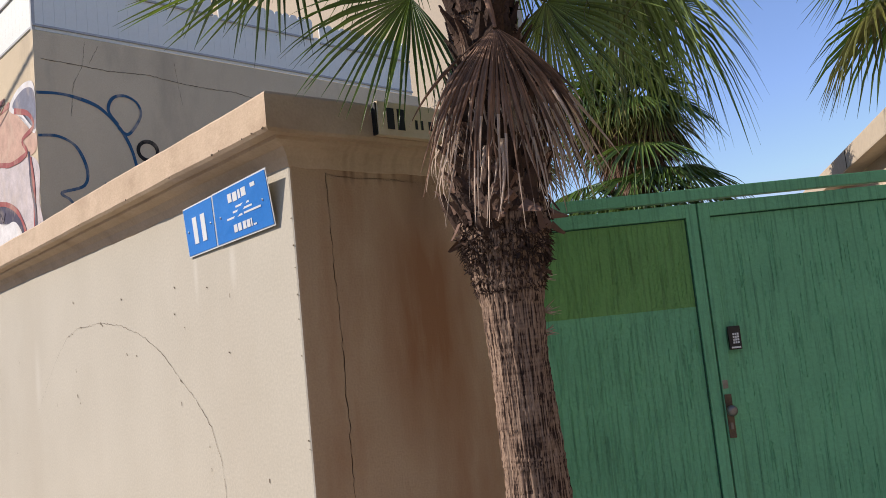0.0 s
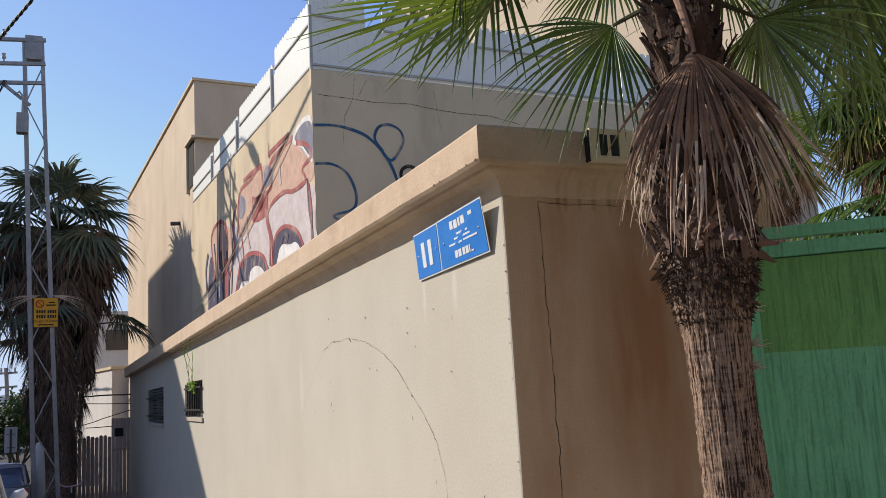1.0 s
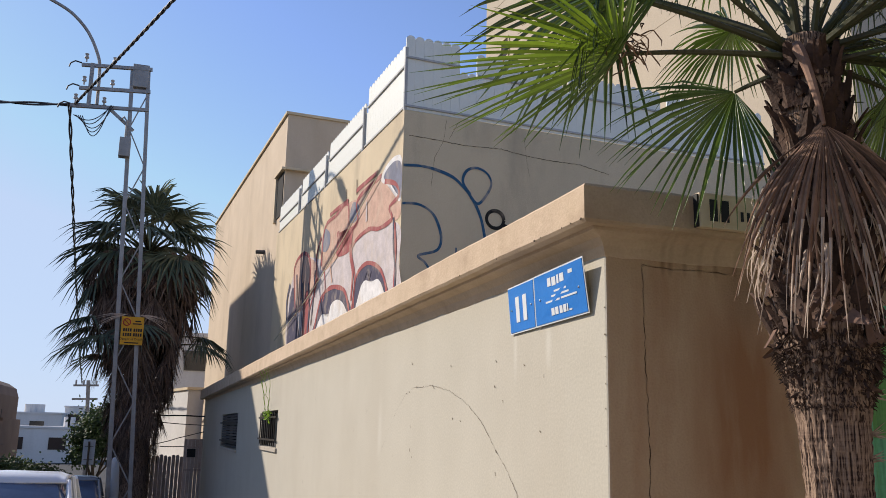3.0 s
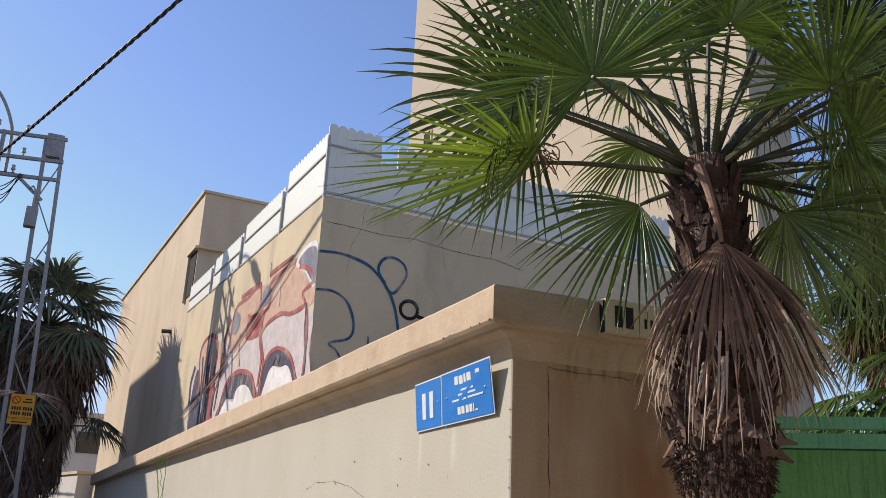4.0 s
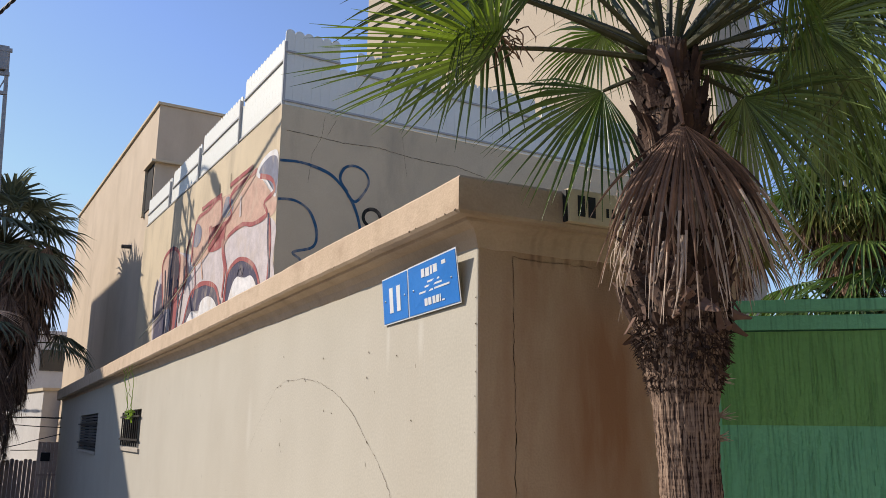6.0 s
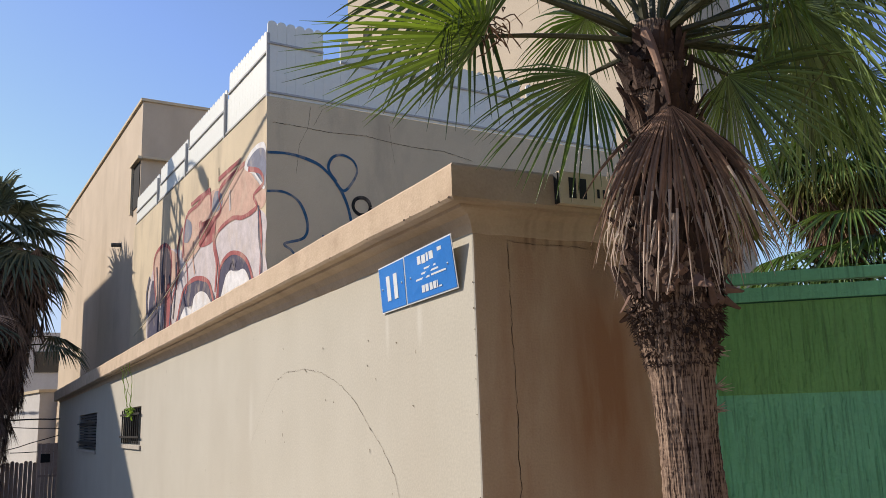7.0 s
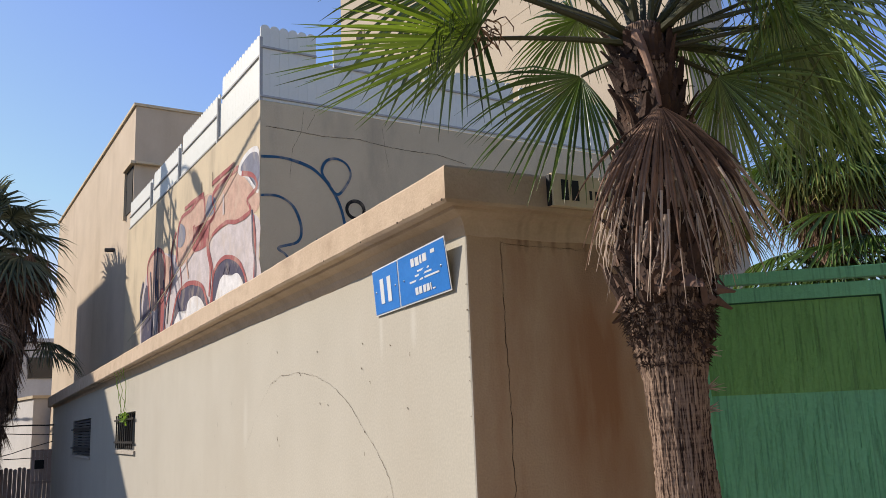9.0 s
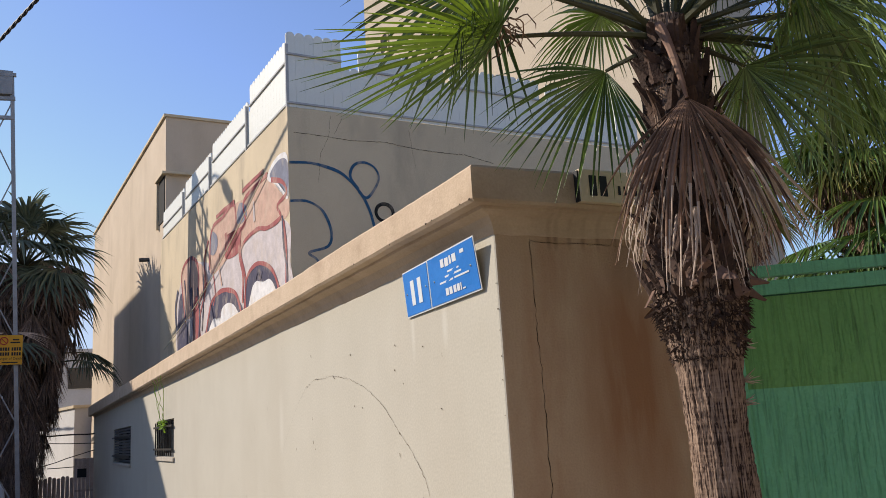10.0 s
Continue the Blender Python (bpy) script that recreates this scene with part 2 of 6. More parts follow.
# cornice: one profile swept along the west and south walls, mitred at the corner
PROFILE = [(-0.02, 2.455), (0.003, 2.487), (0.016, 2.53), (0.04, 2.567), (0.094, 2.588), (0.099, 2.603), (0.152, 2.607), (0.165, 2.622), (0.165, 2.77), (0.155, 2.783), (-0.3, 2.79)]
SOUTH = 0.68  # the cornice stands out less on the gate side
bm = bmesh.new()
rings = []
ys = [26.0 - i * 0.4 for i in range(48)] + [6.8 - i * 0.08 for i in range(84)]


def worn(o, z, a):
    """Uneven plaster: waves along the run, with the cove's foot the most ragged."""
    wave = noise.noise((a * 1.1, z * 3, 0.3)) * 0.006 + noise.noise((a * 7.0, z * 9, 2.1)) * 0.003
    return wave * (2.6 if z < 2.5 else 1.0), noise.noise((a * 5.0, z * 11, 5.7)) * 0.004


for y in ys:
    k = max(0.0, (y - 3) / 23)
    ring = []
    for o, z in PROFILE:
        dz, do = worn(o, z, y)
        ring.append((-o - do, y, z + (0.05 * k if z > 2.74 else -0.075 * k if o > 0.08 else 0) + dz))
    rings.append(ring)
rings.append([(-o, -o * SOUTH if o > 0 else -o, z) for o, z in PROFILE])
for i in range(1, 18):
    x = i * 0.0955 - 0.003
    ring = []
    for o, z in PROFILE:
        dz, do = worn(o, z, -x - 7)
        ring.append((x, (-o * SOUTH if o > 0 else -o) - do, z + dz))
    rings.append(ring)
vr = [[bm.verts.new(p) for p in r] for r in rings]
for r0, r1 in zip(vr, vr[1:]):
    for k in range(len(PROFILE) - 1):
        bm.faces.new((r0[k], r0[k + 1], r1[k + 1], r1[k]))
bm.faces.new(vr[0])
bm.faces.new(vr[-1])
tagged(part("trim_cornice", bm, M_cornice), "projecting beige plaster cornice with chipped edges", "cornice", kind="structure")

# ---- upper storey, set back and turned a little ----
UP = pose(1.73, 9.56, 0, 0, 0, 3)
bm = bmesh.new()
box(bm, 0, 7.6, 0, 10.545, 2.6, 6.85, UP)
upper = tagged(part("wall_upper", bm, M_old), "old beige plaster storey with cracks and painted graffiti", "wall", kind="structure")
bm = bmesh.new()
box(bm, 0.12, 14, 10.55, 25.6, 0.0, 10.4, UP)
far_house = thing("house", "tall blank beige plastered house with a flat parapet roof", "house", UP)
part("wall", bm, M_upper, far_house)
bm = bmesh.new()
box(bm, 0.06, 14.1, 10.5, 25.7, 10.404, 10.48, UP)
part("roof", bm, M_old, far_house, "thin dark roof edging")

# ---- tall block behind ----
bm = bmesh.new()
TALL = pose(14.0, 12.3, 0, 0, 0, 3)
box(bm, 0, 1.5, 0, 21.95, -0.1, 34, TALL)
tall = thing("apartment_block", "tall cream rendered apartment block with few small windows", "building", TALL)
part("wall", bm, M_tall, tall)
for s, z in ((19.75, 19.1), (19.6, 27.8)):
    bm = bmesh.new()
    for a, b, c, d in ((s - 0.45, s - 0.36, z, z + 0.9), (s + 0.36, s + 0.45, z, z + 0.9), (s - 0.36, s + 0.36, z - 0.1, z), (s - 0.36, s + 0.36, z + 0.9, z + 0.98)):
        box(bm, -0.06, 0.0, a, b, c, d, TALL)
    wn = part("window", bm, M_old, tall, "small window with a plastered surround")
    bm = bmesh.new()
    box(bm, -0.02, 0.0, s - 0.36, s + 0.36, z, z + 0.9, TALL)
    part("pane", bm, M_dark, wn)
for z in (8.5, 11.9, 15.3, 18.7, 22.1, 25.5):
    bm = bmesh.new()
    box(bm, -0.012, 0.0, 0.0, 21.95, z, z + 0.05, TALL)
    part("joint", bm, M_tall, tall)

# ---- green gate, set across the corner ----
GATE = pose(1.575, -0.163, 0, 0, 0, -41)
gate = thing("metal_gate", "green painted double gate with ribbed panels and a keypad", "gate", GATE)


def gpart(name, boxes, mat, parent=None, label="", bevel=0.004):
    b_ = bmesh.new()
    for q in boxes:
        box(b_, *q, GATE, bevel)
    return part(name, b_, mat, parent or gate, label)


M_groove = material("dark_green_seam", (0.03, 0.11, 0.065), None, 0.8, 8, 0.1, 60)
gpart("top_rail", [(-0.25, 5.0, -0.03, 0.03, 2.275, 2.336)], M_green)
for i, (s0, s1) in enumerate(((-0.25, 0.757), (0.767, 3.4))):
    frame_boxes = [(s0, s0 + 0.06, -0.02, 0.02, 0.05, 2.255), (s1 - 0.06 if i == 0 else s1 - 0.06, s1, -0.02, 0.02, 0.05, 2.255),
                   (s0 + 0.06, s1 - 0.06, -0.02, 0.02, 2.18, 2.255), (s0 + 0.06, s1 - 0.06, -0.02, 0.02, 0.05, 0.14)]
    leaf = gpart("leaf_frame", frame_boxes, M_green)
    gpart("panel", [(s0 + 0.055, s1 - 0.055, 0.0, 0.014, 0.13, 2.185)], M_green, leaf, bevel=0)
    seams = [(s0 + 0.067, s1 - 0.067, 2.1735, 2.1795)] + ([(s1 - 0.067, s1 - 0.0605, 0.14, 2.18)] if i == 0 else [])
    for g_ in seams:
        gpart("groove", [(g_[0], g_[1], -0.0045, -0.0005, g_[2], g_[3])], M_groove, leaf, "dark open seam", bevel=0)
    if i == 0:
        gpart("repainted_panel", [(s0 + 0.061, s1 - 0.0675, -0.0025, -0.0002, 1.695, 2.173)], M_green2, leaf, "olive repainted sheet", bevel=0)


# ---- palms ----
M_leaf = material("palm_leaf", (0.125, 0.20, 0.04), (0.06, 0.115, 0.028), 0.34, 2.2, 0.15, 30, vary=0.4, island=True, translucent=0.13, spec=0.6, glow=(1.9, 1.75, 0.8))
# darker copy of the leaf green, with crown shade put into the colour
M_leaf_dark = material("shaded_palm_leaf", (0.075, 0.125, 0.035), (0.035, 0.065, 0.022), 0.32, 2.2, 0.15, 30, vary=0.4, island=True, translucent=0.09, spec=0.6, glow=(2.0, 1.8, 0.8))
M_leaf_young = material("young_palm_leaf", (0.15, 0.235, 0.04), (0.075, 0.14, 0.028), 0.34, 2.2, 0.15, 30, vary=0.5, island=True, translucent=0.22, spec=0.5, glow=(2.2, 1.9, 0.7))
# brighter copy of the leaf green, with sunlight put into the colour
M_leaf_side = material("sunlit_palm_leaf", (0.27, 0.35, 0.115), (0.12, 0.18, 0.055), 0.26, 2.2, 0.15, 30, vary=0.55, island=True, translucent=0.24, spec=0.6, glow=(1.9, 1.75, 0.8))
M_leaf_far = material("grey_green_palm_leaf", (0.16, 0.19, 0.12), (0.095, 0.12, 0.075), 0.5, 2.2, 0.1, 30, vary=0.4, island=True, translucent=0.15, spec=0.4)
M_leaf_old = material("old_palm_leaf", (0.24, 0.22, 0.05), (0.07, 0.09, 0.025), 0.5, 2.2, 0.15, 30, vary=0.35, island=True, translucent=0.25, spec=0.4)
M_dead = material("dead_palm_leaf", (0.33, 0.20, 0.135), (0.13, 0.076, 0.052), 0.75, 6, 0.3, 60, vary=0.55, island=True, translucent=0.12, spec=0.25)
M_dead_grey = material("weathered_dead_leaf", (0.28, 0.20, 0.155), (0.14, 0.096, 0.076), 0.8, 6, 0.3, 60, vary=0.5, island=True, translucent=0.12, spec=0.2)
M_straw = material("straw_palm_leaf", (0.66, 0.53, 0.42), (0.46, 0.34, 0.26), 0.75, 6, 0.3, 60, vary=0.25, island=True, translucent=0.15, spec=0.25)
M_shard = material("torn_leaf_base", (0.19, 0.115, 0.083), (0.10, 0.058, 0.042), 0.8, 6, 0.3, 60, vary=0.5, island=True)
M_petiole = material("palm_petiole", (0.085, 0.095, 0.035), (0.06, 0.05, 0.025), 0.5, 5, 0.2, 50, spec=0.45)
M_boot = material("palm_boot", (0.10, 0.058, 0.04), (0.035, 0.02, 0.015), 0.85, 9, 0.6, 70, vary=0.4, island=True)
M_fibre = material("palm_fibre", (0.10, 0.062, 0.045), (0.045, 0.028, 0.02), 0.9, 12, 0.5, 80, vary=0.35, island=True)


def bark_material():
    m = bpy.data.materials.new("palm_bark")
    m.use_nodes = True
    nt = m.node_tree
    N = nt.nodes
    b = N["Principled BSDF"]
    b.inputs["Roughness"].default_value = 0.9
    b.inputs["Specular IOR Level"].default_value = 0.2
    tc = N.new("ShaderNodeTexCoord")
    outs = []
    for sc, det in (((150, 150, 7), 4), ((14, 14, 95), 3)):
        mp = N.new("ShaderNodeMapping")
        mp.inputs["Scale"].default_value = sc
        link(nt, tc.outputs["Object"], mp.inputs["Vector"])
        n = N.new("ShaderNodeTexNoise")
        n.inputs["Scale"].default_value = 1.0
        n.inputs["Detail"].default_value = det
        link(nt, mp.outputs["Vector"], n.inputs["Vector"])
        outs.append(n.outputs["Fac"])
    mul = N.new("ShaderNodeMath")
    mul.operation = "MULTIPLY_ADD"
    mul.inputs[1].default_value = 0.82
    ad = N.new("ShaderNodeMath")
    ad.operation = "MULTIPLY"
    ad.inputs[1].default_value = 0.18
    link(nt, outs[1], ad.inputs[0])
    link(nt, outs[0], mul.inputs[0])
    link(nt, ad.outputs[0], mul.inputs[2])
    ramp = N.new("ShaderNodeValToRGB")
    e = ramp.color_ramp.elements
    e[0].position, e[0].color = 0.415, (0.032, 0.019, 0.014, 1)
    e[1].position, e[1].color = 0.60, (0.34, 0.24, 0.172, 1)
    mid = ramp.color_ramp.elements.new(0.48)
    mid.color = (0.195, 0.128, 0.092, 1)
    link(nt, mul.outputs[0], ramp.inputs["Fac"])
    link(nt, ramp.outputs["Color"], b.inputs["Base Color"])
    bp = N.new("ShaderNodeBump")
    bp.inputs["Strength"].default_value = 1.0
    bp.inputs["Distance"].default_value = 0.006
    link(nt, mul.outputs[0], bp.inputs["Height"])
    link(nt, bp.outputs["Normal"], b.inputs["Normal"])
    return m


M_bark = bark_material()


def fan(bm, hub, tip, normal, spread, nseg, r, droop=0.12, split=0.45, width=1.0, wild=0.06, curl=0.15, fold=0.85, hang=0.0, stations=(0.012, 0.25, 0.5, 0.72, 0.88, 1.0)):
    """A palm fan: pleated segments round the hub, joined to split, then free tapering tips that droop."""
    hub, tip = Vector(hub), Vector(tip)
    R = (tip - hub).length
    a = (tip - hub) / R
    n = Vector(normal)
    n = (n - a * n.dot(a)).normalized()
    b = n.cross(a)
    S = radians(spread)
    dth = 2 * S / nseg
    for i in range(nseg):
        ph = -S + dth * (i + 0.5)
        side = a * math.cos(ph) + b * math.sin(ph)
        L = R * (1.0 - 0.28 * (abs(ph) / math.pi) ** 1.5) * r.uniform(0.82, 1.05)
        cross = n.cross(side)
        lift = n * r.uniform(-wild, wild) * 0.6
        drop = droop * r.uniform(0.6, 1.5)
        sway = cross * (r.uniform(-wild, wild) * 0.7 + r.uniform(-1, 1) * dth * 0.5)
        prev = None
        for s in stations:
            q = s * L
            if s < split:
                w = q * math.tan(dth / 2) * 1.04
            else:
                w = split * L * math.tan(dth / 2) * (1 - (s - split) / (1 - split)) ** 0.7
            w = max(w * width, 0.0006)
            c = hub + (side * (s - hang * s * s / 2) + Vector((0, 0, -1)) * (hang * s * s / 2)) * L + lift * (s * s * R) + sway * (max(0, s - split) * R) - n * (curl * R * s * s)
            c = c + Vector((0, 0, -1)) * (drop * R * (max(0, s - 0.35) ** 2) * 2.2)
            row = [bm.verts.new(c - cross * w), bm.verts.new(c - n * (w * fold)), bm.verts.new(c + cross * w)]
            if prev:
                bm.faces.new((prev[0], prev[1], row[1], row[0]))
                bm.faces.new((prev[1], prev[2], row[2], row[1]))
            prev = row
    return bm


def add_frond(tree, crown, hub, tip, normal, spread, nseg, r, leaf, stem, thorns=True, stem_r=0.009, sag=0.05, label="", **kw):
    bm = bmesh.new()
    fan(bm, hub, tip, normal, spread, nseg, r, **kw)
    me = bpy.data.meshes.new("frond")
    bm.to_mesh(me)
    bm.free()
    me.materials.append(leaf)
    ob = new("frond", me)
    ob.parent = tree
    ob.matrix_parent_inverse = tree.matrix_basis.inverted()
    tagged(ob, label)
    c, h = Vector(crown), Vector(hub)
    mid = c.lerp(h, 0.5) + Vector((0, 0, sag * (h - c).length))
    pts = []
    for i in range(9):
        t = i / 8
        pts.append(c.lerp(mid, t).lerp(mid.lerp(h, t), t))
    bm = bmesh.new()
    tube(bm, pts, [stem_r * (1.7 - 0.9 * i / 8) for i in range(9)], 6)
    if thorns:
        for i in range(1, 8):
            for k in range(3):
                for sgn in (-1, 1):
                    p = pts[i].lerp(pts[i - 1], k / 3)
                    d = (pts[i] - pts[i - 1]).normalized()
                    o = d.cross(Vector(normal)).normalized() * sgn
                    base = p + o * stem_r * 0.9
                    tube(bm, [base, base + o * 0.012 + d * 0.005], [0.003, 0.0004], 3, False)
    st = part("petiole", bm, stem, ob)
    return ob


def trunk_mesh(bm, path, radii, seg, rough, r, grooves=0):
    """A palm trunk: rings of leaf scars and vertical fissures."""
    pts = [Vector(p) for p in path]
    n = len(pts)
    rows = []
    for i, p in enumerate(pts):
        ring = []
        scar = r.uniform(-0.5, 1.0)
        for k in range(seg):
            a = 2 * math.pi * k / seg
            groove = abs(math.sin(0.5 * grooves * a + 2.2 * noise.noise((math.cos(a) * 2, math.sin(a) * 2, p.z * 3.0)))) if grooves else 1.0
            f = 1 - rough * 2.2 * max(0.0, 0.5 - groove) - rough * 1.3 * max(0.0, 0.28 - abs(noise.noise((math.cos(a) * 9, math.sin(a) * 9, p.z * 1.6)))) * 3 + rough * (0.7 * scar + 0.9 * noise.noise((math.cos(a) * 6, math.sin(a) * 6, p.z * 2.5)) + 0.35 * r.uniform(-1, 1))
            ring.append(bm.verts.new(p + Vector((math.cos(a), math.sin(a), 0)) * radii[i] * f))
        rows.append(ring)
    for r0, r1 in zip(rows, rows[1:]):
        for k in range(seg):
            bm.faces.new((r0[k], r0[(k + 1) % seg], r1[(k + 1) % seg], r1[k]))
    bm.faces.new(rows[-1])
    return bm


def lerp_table(table, z):
    for (z0, v0), (z1, v1) in zip(table, table[1:]):
        if z <= z1:
            t = max(0.0, (z - z0) / (z1 - z0))
            return v0 + (v1 - v0) * t
    return table[-1][1]


def boot(bm, base, out, up, L, w, r):
    """One split leaf base: a curved, tapering scale that stands off the trunk."""
    out, up = Vector(out), Vector(up)
    side = out.cross(up).normalized()
    prev = None
    lean = r.uniform(0.0, 0.4)
    for i in range(5):
        t = i / 4
        c = Vector(base) + up * (L * t) + out * (0.012 + lean * L * t * t * 0.7)
        ww = w * (1 - 0.75 * t ** 1.4) * (1 + 0.1 * r.uniform(-1, 1))
        row = [bm.verts.new(c - side * ww - out * 0.006), bm.verts.new(c + out * ww * 0.35), bm.verts.new(c + side * ww - out * 0.006)]
        if prev:
            bm.faces.new((prev[0], prev[1], row[1], row[0]))
            bm.faces.new((prev[1], prev[2], row[2], row[1]))
        prev = row


# the street palm in front of the stained wall
pr = random.Random(21)
PALM = (0.325, -0.985, 0.0)
palm = thing("palm_tree", "fan palm with a dark fibrous trunk and a hanging dead frond", "palm tree", pose(*PALM))


def palm_axis(z):
    low = max(0.0, 1 - z / 2.0)
    return Vector((0.325 + 0.026 * low - 0.035 * max(0, z - 1.2) / 1.9 + 0.008 * math.sin(z * 3), -0.985 - 0.023 * low - 0.012 * max(0, z - 1.2), z))


TR = [(0, 0.155), (0.5, 0.132), (1.05, 0.12), (1.5, 0.109), (1.72, 0.116), (1.85, 0.138), (2.0, 0.166), (2.1, 0.165), (2.4, 0.15), (2.75, 0.125), (3.0, 0.11), (3.15, 0.07)]
bm = bmesh.new()
zs = [i * 0.0125 for i in range(253)]
trunk_mesh(bm, [palm_axis(z) for z in zs], [lerp_table(TR, z) for z in zs], 180, 0.035, pr, 34)
part("trunk", bm, M_bark, palm, "ringed grey-brown trunk", smooth=True)
bm = bmesh.new()
for i in range(230):
    z = 2.07 + 0.98 * (i / 230) + pr.uniform(-0.02, 0.02)
    a = i * 2.39996 + pr.uniform(-0.2, 0.2)
    o = Vector((math.cos(a), math.sin(a), 0))
    rad = lerp_table(TR, z)
    up = (Vector((0, 0, 1)) + o * pr.uniform(0.0, 0.5) + Vector((pr.uniform(-.3, .3), pr.uniform(-.3, .3), 0))).normalized()
    boot(bm, palm_axis(z) + o * rad * 0.9, o, up, pr.uniform(0.05, 0.13) * (0.75 if z < 2.1 else 1.0), pr.uniform(0.022, 0.05), pr)
for i in range(150):  # matted collar under the bases
    z = pr.uniform(1.84, 2.08)
    a = pr.uniform(0, 6.2832)
    o = Vector((math.cos(a), math.sin(a), 0))
    up = (Vector((pr.uniform(-.8, .8), pr.uniform(-.8, .8), pr.choice((1, -1)) * pr.uniform(0.3, 1))) + o * pr.uniform(0.0, 0.3)).normalized()
    if abs(up.dot(o)) < 0.95:
        boot(bm, palm_axis(z) + o * lerp_table(TR, z) * 0.97, o, up, pr.uniform(0.015, 0.035), pr.uniform(0.006, 0.016), pr)
for a, z, L in ((2.95, 2.02, 0.13), (3.15, 2.1, 0.09), (2.6, 1.95, 0.07), (3.5, 1.98, 0.09)):
    o = Vector((math.cos(a), math.sin(a), 0))
    boot(bm, palm_axis(z) + o * 0.13, o, (o * 0.5 + Vector((0, 0, 0.9))).normalized(), L, 0.042, pr)
part("leaf_base", bm, M_boot, palm, "dark brown split leaf bases")["kind"] = "stuff"
bm = bmesh.new()
for i in range(34):  # pale torn shards among the bases
    z = pr.uniform(2.0, 2.3)
    a = pr.uniform(0, 6.2832)
    o = Vector((math.cos(a), math.sin(a), 0))
    up = (Vector((0, 0, pr.choice((1, -1)))) + o * pr.uniform(0.1, 0.6) + Vector((pr.uniform(-.5, .5), pr.uniform(-.5, .5), 0))).normalized()
    boot(bm, palm_axis(z) + o * lerp_table(TR, z) * 1.02, o, up, pr.uniform(0.06, 0.14), pr.uniform(0.012, 0.028), pr)
for i in range(46):  # broad curled scraps round the collar
    z = pr.uniform(2.02, 2.26)
    a = pr.uniform(0, 6.2832)
    o = Vector((math.cos(a), math.sin(a), 0))
    up = (Vector((pr.uniform(-.9, .9), pr.uniform(-.9, .9), pr.uniform(-0.9, 0.3))) + o * 0.25).normalized()
    if abs(up.dot(o)) < 0.9:
        boot(bm, palm_axis(z) + o * lerp_table(TR, z) * 1.0, o, up, pr.uniform(0.05, 0.11), pr.uniform(0.018, 0.034), pr)
part("shard", bm, M_shard, palm, "pale torn leaf shards")["kind"] = "stuff"
bm = bmesh.new()  # old stalk stub that hooks out beside the collar
LEFT = Vector((-0.75, 0.66, 0)).normalized()
b0 = palm_axis(2.03) + LEFT * 0.14
tube(bm, [b0, b0 + LEFT * 0.035 + Vector((0, 0, 0.05)), b0 + LEFT * 0.065 + Vector((0, 0, 0.10)), b0 + LEFT * 0.085 + Vector((0, 0, 0.15))], [0.034, 0.026, 0.022, 0.014], 7)
part("stalk_stub", bm, M_boot, palm, "dark broken leaf stalk stub")
bm = bmesh.new()
for z, a0, n in ((1.70, -0.55, 9), (1.83, -0.5, 5), (1.62, -0.6, 8)):  # dry tufts growing from the bark
    for k in range(n):
        o = Vector((math.cos(a0 + pr.uniform(-.15, .15)), math.sin(a0 + pr.uniform(-.15, .15)), 0))
        p = palm_axis(z + pr.uniform(-.01, .01)) + o * lerp_table(TR, z) * 0.97
        d = (o + Vector((pr.uniform(-.5, .5), pr.uniform(-.5, .5), pr.uniform(-.3, .7)))).normalized()
        tube(bm, [p, p + d * 0.03, p + d * pr.uniform(0.04, 0.07)], [0.003, 0.0025, 0.0005], 4, False)
part("tuft", bm, M_straw, palm, "dry pale tufts on the bark")["kind"] = "stuff"
bm = bmesh.new()
for i in range(2600):
    z = pr.choice((pr.uniform(1.78, 2.06), pr.uniform(1.78, 2.0), pr.uniform(1.95, 3.05)))
    a = pr.uniform(0, 6.2832)
    o = Vector((math.cos(a), math.sin(a), 0))
    p = palm_axis(z) + o * lerp_table(TR, z) * 0.97
    d = (o * pr.uniform(0.3, 1.1) + Vector((pr.uniform(-.7, .7), pr.uniform(-.7, .7), pr.uniform(-1.2, 0.5)))).normalized()
    L = pr.uniform(0.012, 0.045) if z > 1.9 else pr.uniform(0.008, 0.022)
    tube(bm, [p, p + d * L * 0.6, p + d * L + Vector((0, 0, -0.2 * L))], [0.0035, 0.0022, 0.0004], 3, False)
part("fibre", bm, M_fibre, palm, "matted brown trunk fibre")["kind"] = "stuff"
CROWN = Vector((0.275, -1.0, 3.08))
